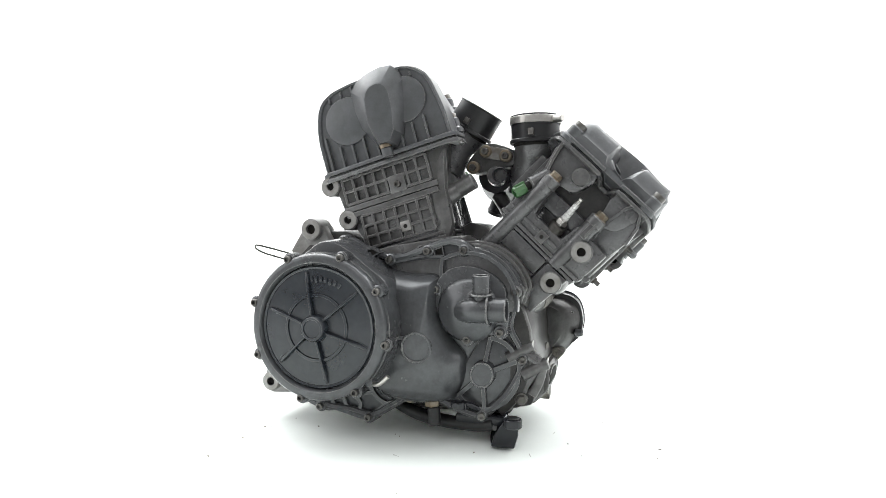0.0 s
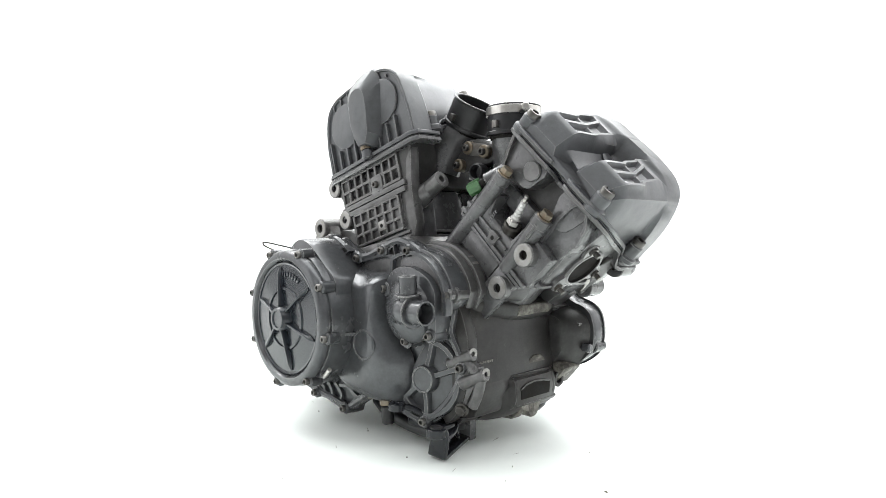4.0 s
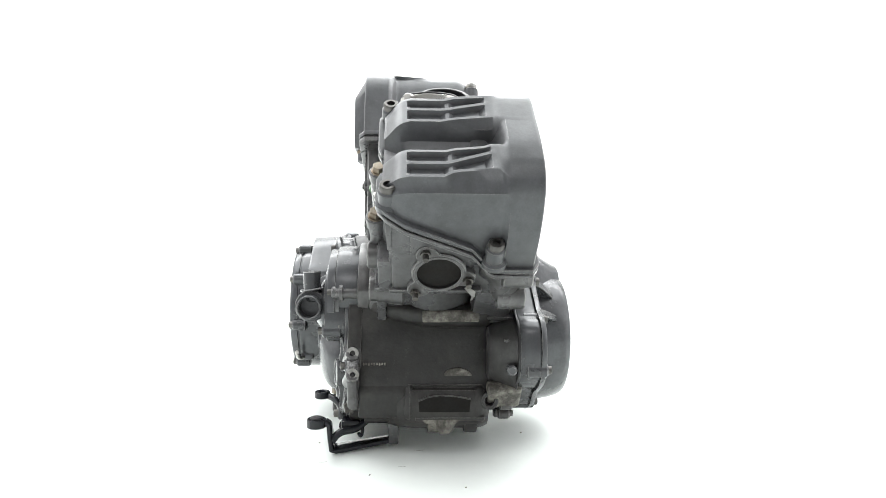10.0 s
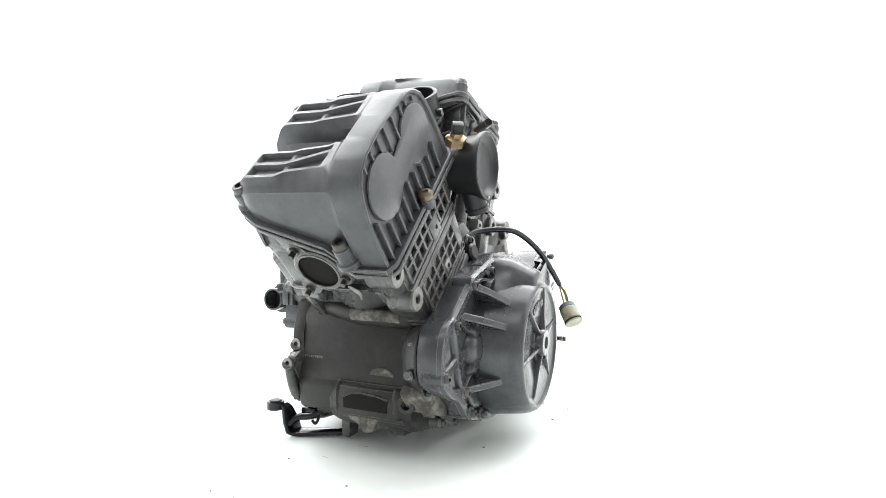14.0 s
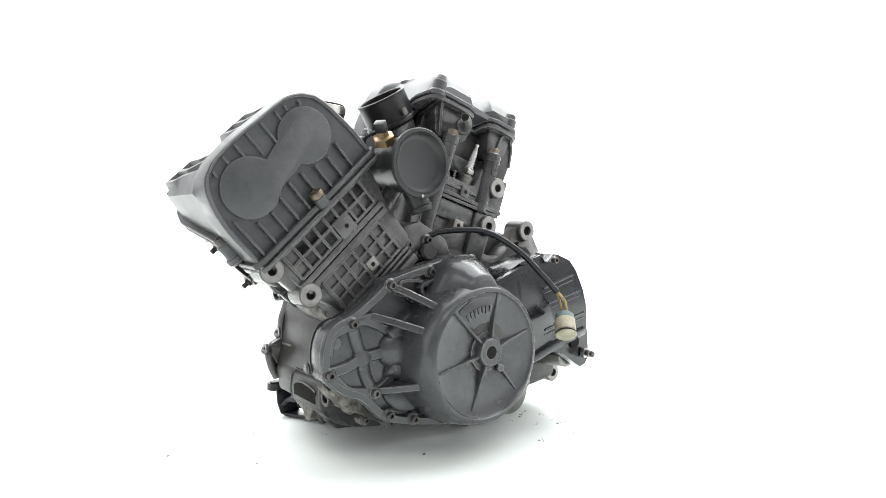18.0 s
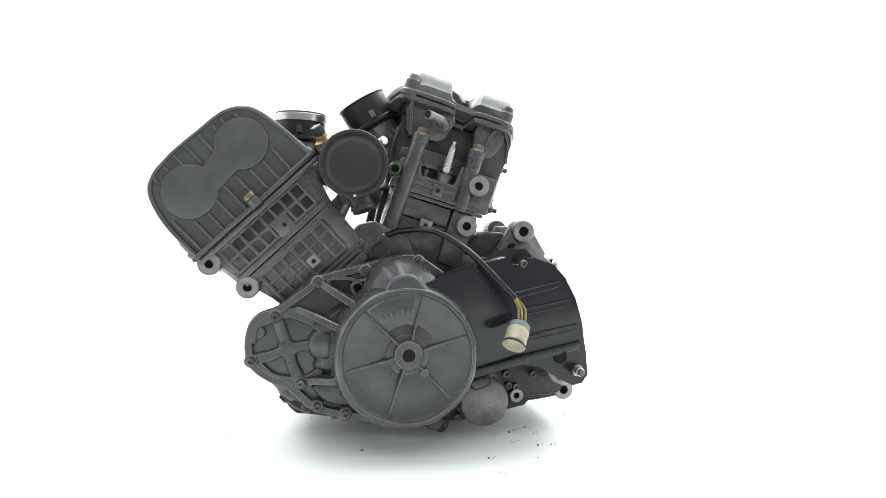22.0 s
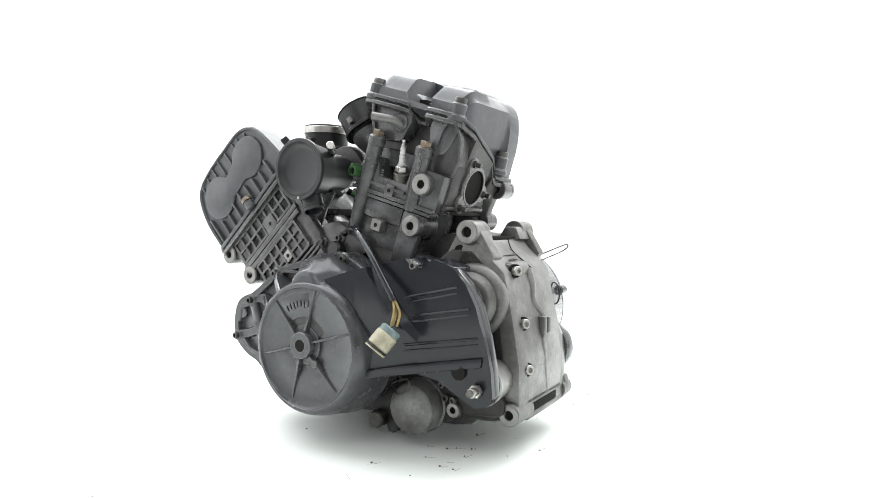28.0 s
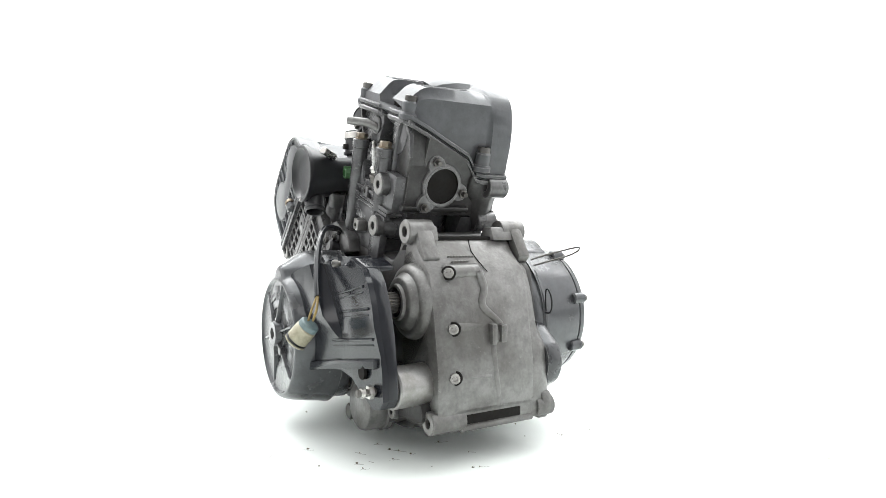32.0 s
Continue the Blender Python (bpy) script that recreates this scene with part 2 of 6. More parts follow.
def band(path, wide, y0, y1, closed=False):
    """A flat-topped strip with sloped sides along a line in x, z; y1 may give one height for each point."""
    tops = y1 if isinstance(y1, tuple) else (y1,) * len(path)
    secs, n = [], len(path)
    lip = 0.0012 if tops[0] > y0 else -0.0012
    for i, (x, z) in enumerate(path):
        a = path[(i + 1) % n] if closed else path[min(i + 1, n - 1)]
        b = path[i - 1] if closed else path[max(i - 1, 0)]
        d = Vector((a[0] - b[0], a[1] - b[1])).normalized()
        secs.append([(x - d.y * q, y, z + d.x * q) for q, y in ((-wide, y0), (-wide * 0.84, tops[i] - lip), (-wide * 0.66, tops[i]), (wide * 0.66, tops[i]), (wide * 0.84, tops[i] - lip), (wide, y0))])
    if not closed:
        return loft(secs)
    own = bmesh.new()
    rings = [[own.verts.new(p) for p in s] for s in secs]
    for i in range(n):
        u, w = rings[i], rings[(i + 1) % n]
        for j in range(6):
            own.faces.new((u[j], u[(j + 1) % 6], w[(j + 1) % 6], w[j]))
    bmesh.ops.recalc_face_normals(own, faces=own.faces)
    return own


def hoop(path, inner, outer, lo, hi):
    """A closed strip round a plan outline of (x, y, z) points, from inner to outer sideways and lo to hi upwards."""
    own, n, rings = bmesh.new(), len(path), []
    for i, (x, y, z) in enumerate(path):
        a, b = path[(i + 1) % n], path[i - 1]
        d = Vector((a[0] - b[0], a[1] - b[1])).normalized()
        rings.append([own.verts.new((x + d.y * q, y - d.x * q, z + h)) for q, h in ((inner, lo), (outer - 0.001, lo), (outer, lo + 0.0012), (outer, hi - 0.0012), (outer - 0.001, hi), (inner, hi))])
    for i in range(n):
        u, w = rings[i], rings[(i + 1) % n]
        for j in range(6):
            own.faces.new((u[j], u[(j + 1) % 6], w[(j + 1) % 6], w[j]))
    bmesh.ops.recalc_face_normals(own, faces=own.faces)
    return own


def eared_ring(c, ri, ro, ears, re, x0, x1, n=72):
    """A flange across x with a round bore and rounded ears; c and ears in y, z."""
    own = bmesh.new()
    rings = []
    for i in range(n):
        a = 2 * math.pi * i / n
        r = ro
        for y, z in ears:
            d, far = math.atan2(z - c[1], y - c[0]), math.hypot(y - c[0], z - c[1]) + re
            off = abs((a - d + math.pi) % (2 * math.pi) - math.pi)
            r = max(r, ro + (far - ro) * max(0.0, 1 - (off / 0.42) ** 2) ** 0.7)
        y, z = math.cos(a), math.sin(a)
        rings.append([own.verts.new((x, c[0] + y * q, c[1] + z * q)) for x, q in ((x0, ri), (x0, r), (x1 + 0.0012, r), (x1, r - 0.0015), (x1, ri + 0.001), (x1 + 0.001, ri))])
    for i in range(n):
        u, w = rings[i], rings[(i + 1) % n]
        for j in range(6):
            own.faces.new((u[j], u[(j + 1) % 6], w[(j + 1) % 6], w[j]))
    bmesh.ops.recalc_face_normals(own, faces=own.faces)
    return own


def finish(bm, name, mat, angle=38):
    me = bpy.data.meshes.new(name)
    bm.to_mesh(me)
    bm.free()
    me.materials.append(mat)
    me.shade_smooth()
    me.set_sharp_from_angle(angle=radians(angle))
    return me


def warp(bm, f):
    """Moves each point by the offset that f gives for it."""
    for v in bm.verts:
        v.co += Vector(f(v.co))
    return bm


def part(name, bm, mat, parent, label="", m=None, angle=38):
    """One mesh object under a thing or a part. bm may also be a mesh that is shared."""
    me = bm if isinstance(bm, bpy.types.Mesh) else finish(bm, name, mat, angle)
    ob = new(name, me)
    ob.parent = parent
    if m is not None:
        ob.matrix_basis = m
    return tagged(ob, label)


def thing(name, label, category, group="", kind=""):
    ob = new(name)
    ob.empty_display_size = 0.1
    return tagged(ob, label, category, group, kind)


# shared small fasteners, axis along z, seated at z = 0
def socket_bolt(r=0.0052, h=0.006, mat=None):
    ri = r * 0.55
    own = spin([(0, -0.004), (r * 0.6, -0.004), (r * 0.6, 0), (r, 0), (r, h * 0.85), (r * 0.88, h), (ri, h), (ri, h * 0.35), (0, h * 0.35)], n=14)
    return finish(own, "bolt", mat or STEEL)


def hex_bolt(r=0.007, h=0.006, mat=None, flange=0.0095):
    own = spin([(0, -0.003), (flange, -0.003), (flange, 0.0), (flange * 0.95, 0.0015), (r * 0.9, 0.0018)], n=18)
    head = spin([(r, 0.0015), (r, h), (r * 0.85, h + 0.001), (0, h + 0.0012)], n=6)
    return finish(join(own, head), "hex_bolt", mat or STEEL)


SOCKET = socket_bolt()
SOCKET_BRIGHT = socket_bolt(0.0068, 0.007, BRIGHT)
SOCKET_SMALL = socket_bolt(0.0042, 0.005)
HEX = hex_bolt()
HEX_ZINC = hex_bolt(0.0085, 0.008, ZINC, 0.0105)


def bolt(parent, p, d, mesh=None, name="bolt", label=""):
    return part(name, mesh or SOCKET, None, parent, label, aim(p, d))


# ---- the studio ----
def sheet(name, profile, x0, x1, mat, label, category):
    """A bent sheet with thickness: profile in y, z swept along x."""
    bm = bmesh.new()
    a = [bm.verts.new((x0, y, z)) for y, z in profile]
    b = [bm.verts.new((x1, y, z)) for y, z in profile]
    for i in range(len(profile) - 1):
        bm.faces.new((a[i], a[i + 1], b[i + 1], b[i]))
    bmesh.ops.recalc_face_normals(bm, faces=bm.faces)
    bmesh.ops.solidify(bm, geom=bm.faces[:], thickness=0.02)
    ob = new(name, finish(bm, name, mat))
    return tagged(ob, label, category, kind="structure")


sweep = [(-3.5, -0.036), (2.2, -0.036)] + [(2.2 + 1.2 * math.sin(radians(a)), 1.164 - 1.2 * math.cos(radians(a))) for a in range(9, 91, 9)] + [(3.4, 4.0)]
sheet("backdrop", sweep, -6, 6, WHITE, "seamless white photo sweep, floor curving up into wall", "backdrop")


def turntable():
    disc = thing("turntable", "round white turntable with faint scuffs under the engine", "turntable")
    part("top", spin([(0, -0.01), (0.79, -0.01), (0.79, -0.0012), (0.7885, -0.0005), (0.3, -0.0005), (0, -0.0005)], n=96), TABLE, disc)
    part("rim", ring((0, 0, -0.014), (0, 0, -0.0008), 0.8, 0.7905, 96), TABLE, disc)
    part("base", spin([(0, -0.016), (0.6, -0.016), (0.6, -0.0105), (0, -0.0105)], n=64), TABLE, disc)
    return disc


TURNTABLE = turntable()

# ---- the engine ----
ENGINE = thing("motorcycle_engine", "used dark grey V-twin motorcycle engine on a white turntable", "engine")
CX, CZ = 0.042, 0.142  # crankshaft


def boss(name, p, y0, y1, r, ri, parent, mat=None, label="", face=True):
    """A bored lug along y, with a bright machined end face at y1."""
    ob = part(name, ring((p[0], y0, p[1]), (p[0], y1, p[1]), r, ri), mat or CASE, parent, label)
    s = 1 if y1 > y0 else -1
    # dark disc that stops the bore, with the shade in its colour
    part("bore", rod((p[0], y1 - 0.012 * s, p[1]), (p[0], y1 - 0.005 * s, p[1]), ri + 0.0003, 0.0002, 20), HOLE_SHADE, ob)
    if face:
        e = 0.0006 if y1 > y0 else -0.0006
        part("machined_face", ring((p[0], y1 - e, p[1]), (p[0], y1 + e, p[1]), r * 0.9, ri, e=0.0002), MACHINED, ob)
    return ob


def crankcase():
    prof = [(-0.205, 0.045), (-0.206, 0.11), (-0.198, 0.174), (-0.186, 0.243), (-0.15, 0.278), (-0.115, 0.275), (-0.082, 0.25),
            (0.0, 0.272), (0.08, 0.2855), (0.14, 0.236), (0.179, 0.2), (0.191, 0.18), (0.195, 0.15), (0.197, 0.125), (0.203, 0.1), (0.202, 0.074), (0.165, 0.045),
            (0.0, 0.034), (-0.1, 0.036), (-0.17, 0.04)]
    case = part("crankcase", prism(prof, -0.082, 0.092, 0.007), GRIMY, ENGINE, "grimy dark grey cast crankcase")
    part("upper_deck", prism([(-0.1, 0.258), (-0.08, 0.256), (0.0, 0.2755), (0.08, 0.289), (0.128, 0.25), (0.12, 0.235), (0.08, 0.26), (0.0, 0.25), (-0.09, 0.235)], -0.094, 0.088, 0.003), CASE, case)
    # ledge under the front cylinder, left-hand housing and corroded pads
    collar = [(0.165, 0.186), (0.182, 0.2035), (0.194, 0.2025), (0.2025, 0.1955), (0.2035, 0.187), (0.197, 0.176), (0.18, 0.168)]
    part("deck_collar", loft([[(x + dx, y, z + dz) for x, z in smooth(collar, 2)] for y, dx, dz in ((-0.082, -0.03, 0.016), (-0.066, -0.018, 0.0125), (-0.045, -0.009, 0.008), (-0.02, -0.003, 0.004), (0.005, -0.0005, 0.0005), (0.05, 0, -0.001), (0.085, -0.001, -0.001), (0.1, -0.012, 0))]), GRIMY, case)
    part("corroded_pad", prism([(0.19, 0.19), (0.1985, 0.1975), (0.2042, 0.1945), (0.2052, 0.1865), (0.2005, 0.1795), (0.19, 0.182)], 0.002, 0.076, 0.002), CORR, case)
    # grey housing coloured darker, for the shade inside the left cover
    part("front_housing", loft([[(0.12 + (x - 0.12) * k, y, 0.13 + (z - 0.13) * k) for x, z in smooth([(0.12, 0.2), (0.19, 0.19), (0.232, 0.178), (0.246, 0.155), (0.238, 0.118), (0.21, 0.085), (0.18, 0.062), (0.12, 0.05)], 4)]
                                for y, k in ((0.086, 0.72), (0.0885, 0.79), (0.0935, 0.82), (0.0955, 0.85), (0.102, 0.885), (0.109, 0.925), (0.116, 0.955), (0.12, 0.98), (0.1225, 1.0))]), OILY_SHADE, case)
    part("housing_seam", tube([(0.17, 0.112, 0.183), (0.22, 0.112, 0.172), (0.233, 0.113, 0.155), (0.227, 0.113, 0.122), (0.205, 0.112, 0.094)], 0.0028, 4, 8), CASE, case)
    part("housing_seam", box(0.2, 0.2345, 0.104, 0.121, 0.1605, 0.164, 0.001), CASE, case)
    for blot, x in (([(0.03, 0.112), (0.038, 0.119), (0.052, 0.121), (0.064, 0.116), (0.07, 0.106), (0.058, 0.102), (0.046, 0.106), (0.036, 0.104)], 0.2005), ):
        part("corroded_blotch", across(smooth(blot, 2), 0.19, x, 0.0015), CORR, case)
    part("housing_boss", rod((0.235, 0.112, 0.128), (0.25, 0.112, 0.128), 0.0065, 0.002, 14), PAINT, case)
    part("corroded_pad", prism([(0.17, 0.06), (0.2, 0.07), (0.224, 0.098), (0.212, 0.106), (0.17, 0.1)], 0.086, 0.13, 0.004), CORR, case)
    for i in range(9):
        part("casting_mark", box(0.19, 0.1975, -0.0738 + 0.0034 * i, -0.0716 + 0.0034 * i, 0.1235 + 0.0006 * (i % 2), 0.127, 0.0004), CORR, case)
    # sump floor with its window, feet and drain bosses
    pan = smooth([(0.185, 0.1), (0.204, 0.096), (0.2105, 0.088), (0.2105, 0.06), (0.19, 0.04), (0.15, 0.03), (0.05, 0.024), (-0.08, 0.026), (-0.15, 0.034), (-0.15, 0.06), (0.0, 0.07)], 2)
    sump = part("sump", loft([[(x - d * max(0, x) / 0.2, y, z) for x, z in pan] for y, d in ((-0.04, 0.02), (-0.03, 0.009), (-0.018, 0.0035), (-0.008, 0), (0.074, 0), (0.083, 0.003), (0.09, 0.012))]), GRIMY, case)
    arch = [(-0.001, 0.0665), (0.0635, 0.066), (0.065, 0.083), (0.048, 0.0868), (0.026, 0.0885), (0.01, 0.0862), (-0.002, 0.081)]
    # black slab just proud of the sump, painted shade for an opening
    part("sump_window", across(arch, 0.19, 0.2128, 0.0008), HOLE_SHADE, sump)
    part("window_rim", band([(y, z) for y, z in arch[2:]], 0.0016, 0.0, 0.0022), GRIMY, sump, "", Matrix(((0, 1, 0, 0.2112), (1, 0, 0, 0), (0, 0, 1, 0), (0, 0, 0, 1))))
    part("sump_frame", prism(smooth([(0.18, 0.048), (0.201, 0.0505), (0.2085, 0.0555), (0.2085, 0.0605), (0.18, 0.0625)], 2), -0.006, 0.084, 0.0025), GRIMY, sump)
    for y, a in ((-0.013, 0.009), (0.0745, 0.0105)):
        part("sump_cheek", loft([[(0.17 + (x - 0.17) * k, y + a * e, 0.074 + (z - 0.074) * k) for x, z in smooth([(0.17, 0.045), (0.197, 0.05), (0.21, 0.062), (0.2115, 0.08), (0.206, 0.096), (0.17, 0.108)], 3)] for e, k in ((-1, 0.84), (-0.6, 0.97), (0, 1.02), (0.6, 0.97), (1, 0.84))]), GRIMY, sump)
    part("drain_pad", across(smooth([(0.004, 0.058), (0.052, 0.058), (0.046, 0.05), (0.04, 0.038), (0.026, 0.036), (0.02, 0.046), (0.008, 0.05)], 2), 0.185, 0.2085, 0.002), CORR, sump)
    part("bottom_plate", prism([(0.06, 0.036), (0.166, 0.038), (0.17, 0.043), (0.168, 0.0495), (0.06, 0.05)], -0.074, 0.012, 0.002), GRIMY, sump)
    part("front_skirt", prism(smooth([(0.15, 0.05), (0.191, 0.0525), (0.2, 0.0585), (0.2025, 0.073), (0.2025, 0.1), (0.15, 0.11)], 2), -0.0795, -0.012, 0.003), GRIMY, sump)
    for y, a in ((0.067, 0.009), (0.02, 0.01)):
        part("sump_foot", prism([(0.15, 0.06), (0.203, 0.06), (0.198, 0.042), (0.186, 0.031), (0.15, 0.028)], y - a, y + a, 0.003), CORR if a > 0.0095 else GRIMY, sump)
    tube_end = part("bolt_tube", ring((0.18, 0.0895, 0.08), (0.2115, 0.0895, 0.08), 0.0115, 0.0062), GRIMY, sump)
    part("bore", rod((0.19, 0.0895, 0.08), (0.205, 0.0895, 0.08), 0.0064, 0.0003, 16), HOLE_SHADE, tube_end)
    part("drain_plug", HEX, None, sump, "", aim((0.02, 0.0, 0.026), (0, 0, -1)))
    # rear casting, bare metal
    rear = [(-0.221, 0.05), (-0.221, 0.12), (-0.211, 0.18), (-0.197, 0.243), (-0.166, 0.272), (-0.156, 0.285), (-0.135, 0.288), (-0.12, 0.25), (-0.12, 0.05)]
    wall = part("rear_wall", prism(rear, -0.06, 0.092, 0.005), ALU, ENGINE, "bare cast aluminium rear wall, stained")
    zs = (0.046, 0.112, 0.14, 0.155, 0.17, 0.185, 0.206, 0.223, 0.243, 0.253)
    flank = ((-0.055, (0.22, 0.219, 0.2165, 0.214, 0.2115, 0.209, 0.204, 0.2, 0.195, 0.185)), (-0.072, (0.2195, 0.2185, 0.215, 0.211, 0.207, 0.203, 0.198, 0.192, 0.184, 0.174)),
             (-0.082, (0.2185, 0.217, 0.213, 0.202, 0.192, 0.184, 0.177, 0.168, 0.162, 0.155)), (-0.0895, (0.2145, 0.213, 0.208, 0.194, 0.182, 0.175, 0.168, 0.159, 0.155, 0.15)))
    part("side_panel", loft([[(-x, y, z) for x, z in zip(xs, zs)] + [(-0.12, y, 0.25), (-0.12, y, 0.046)] for y, xs in flank], bevel=0.002), ALU, wall)
    # black box set into the flank as the shade of a pit
    part("square_pit", box(-0.1895, -0.17, -0.0895, -0.0765, 0.1545, 0.171, 0.002), HOLE_SHADE, wall)
    part("joint_seam", tube([(-0.1625, 0.0118, 0.2868), (-0.168, 0.011, 0.2712), (-0.183, 0.0085, 0.2575), (-0.1975, 0.004, 0.2445)], 0.0008, 3, 6), HOLE_SHADE, wall)
    part("top_bridge", prism([(-0.164, 0.284), (-0.158, 0.304), (-0.134, 0.305), (-0.125, 0.284)], 0.058, 0.088, 0.003), ALU, wall)
    part("top_bridge", prism([(-0.164, 0.284), (-0.156, 0.303), (-0.136, 0.303), (-0.125, 0.284)], -0.08, -0.03, 0.003), ALU, wall)
    # added block that closes the gap, dark like the shaded interior
    part("rear_gap_filler", prism([(-0.13, 0.24), (-0.13, 0.2835), (-0.122, 0.294), (-0.095, 0.294), (-0.062, 0.275), (-0.05, 0.24)], -0.062, 0.06, 0.004), OILY_SHADE, wall)
    # black sheet laid on the wall top as the shade of a recess
    part("top_recess", box(-0.155, -0.125, -0.03, 0.058, 0.284, 0.2893, 0.001), HOLE_SHADE, wall)
    for y0, y1, x in ((0.062, 0.0995, -0.1433), (-0.05, -0.0895, -0.1425)):
        boss("mounting_lug", (x, 0.296), y0, y1, 0.0165, 0.0075, wall, ALU)
    web = [(-0.1585, 0.3), (-0.151, 0.3115), (-0.136, 0.3115), (-0.126, 0.3), (-0.108, 0.268), (-0.085, 0.25), (-0.17, 0.25), (-0.182, 0.262)]
    part("lug_web", prism(web, 0.066, 0.0905, 0.003), ALU, wall)
    part("lug_web", prism(web, -0.0815, -0.062, 0.003), ALU, wall)
    part("bored_hole", rod((-0.1286, 0.087, 0.2694), (-0.1286, 0.091, 0.2694), 0.0092, 0.0002, 24), HOLE_SHADE, wall)
    for y0, y1 in ((0.05, 0.0996), (-0.066, -0.095)):
        boss("mounting_lug", (-0.2095, 0.0575), y0, y1, 0.015, 0.0065, wall, ALU)
    # lower slot between two lips, its shade painted as a black bar
    part("slot", box(-0.2217, -0.205, -0.0365, 0.061, 0.052, 0.0645, 0.001), HOLE_SHADE, wall)
    part("slot_lip", prism([(-0.221, 0.066), (-0.221, 0.072), (-0.2, 0.075), (-0.2, 0.066)], -0.06, 0.066, 0.001), ALU, wall)
    part("slot_lip", rod((-0.214, 0.056, 0.047), (-0.214, -0.06, 0.047), 0.0062, 0.001, 14), ALU, wall)
    # cast tubes, seams and bolts of the rear wall
    for z, x, y0 in ((0.2445, -0.197, 0.0694), (0.1742, -0.2095, 0.0688), (0.1134, -0.2165, 0.0701)):
        part("bolt_tube", rod((x + 0.0062, y0, z), (x + 0.0088, 0.014, z), 0.0108, 0.003, 24), ALU, wall)
        part("bolt_well", rod((x - 0.0005, y0 - 0.006, z - 0.0004), (x - 0.0042, y0 - 0.0027, z + 0.0001), 0.0095, 0.001, 20), HOLE_SHADE, wall)
        part("socket_bolt", SOCKET_BRIGHT, None, wall, "bright socket bolt", aim((x - 0.004, y0 - 0.003, z), (-0.85, 0.5, 0.1)))
    for path in (((0.018, 0.2445), (0.012, 0.222), (0.017, 0.2), (-0.008, 0.175), (-0.004, 0.16), (0.005, 0.15), (0.004, 0.115), (0.0, 0.09), (-0.002, 0.07)), ):
        part("seam_rib", tube([(-0.2165 + max(0, z - 0.13) * 0.17 + max(0, z - 0.245) * 0.75, y, z) for y, z in path], 0.006, 4, 10), ALU, wall)
    # short ridges of the casting
    for p, q, r in (((-0.2185, 0.06, 0.1125), (-0.2195, 0.012, 0.1105), 0.003), ):
        part("ridge", rod(p, q, r, 0.001, 12), ALU, wall)
    part("clamp_ear", box(-0.222, -0.208, -0.014, -0.004, 0.152, 0.176, 0.003), ALU, wall)
    part("clamp_ear", box(-0.222, -0.208, 0.002, 0.011, 0.15, 0.178, 0.003), ALU, wall)
    # stamped numbers, worn to plain bars
    for i in range(9):
        part("stamped_bar", box(-0.0004, 0.0004, -0.0015, 0.0015, -0.0028, 0.0028, 0.0002, m=pose(-0.1761, 0.052 - 0.0048 * i, 0.2631, 0, -42, 0)), ALU, wall)
    for i in range(6):
        part("stamped_bar", box(-0.0004, 0.0004, -0.0015, 0.0015, -0.0028, 0.0028, 0.0002, m=pose(-0.1831, 0.05 - 0.0048 * i, 0.2568, 0, -42, 0)), ALU, wall)
    return case, wall


CASE_PART, REAR = crankcase()


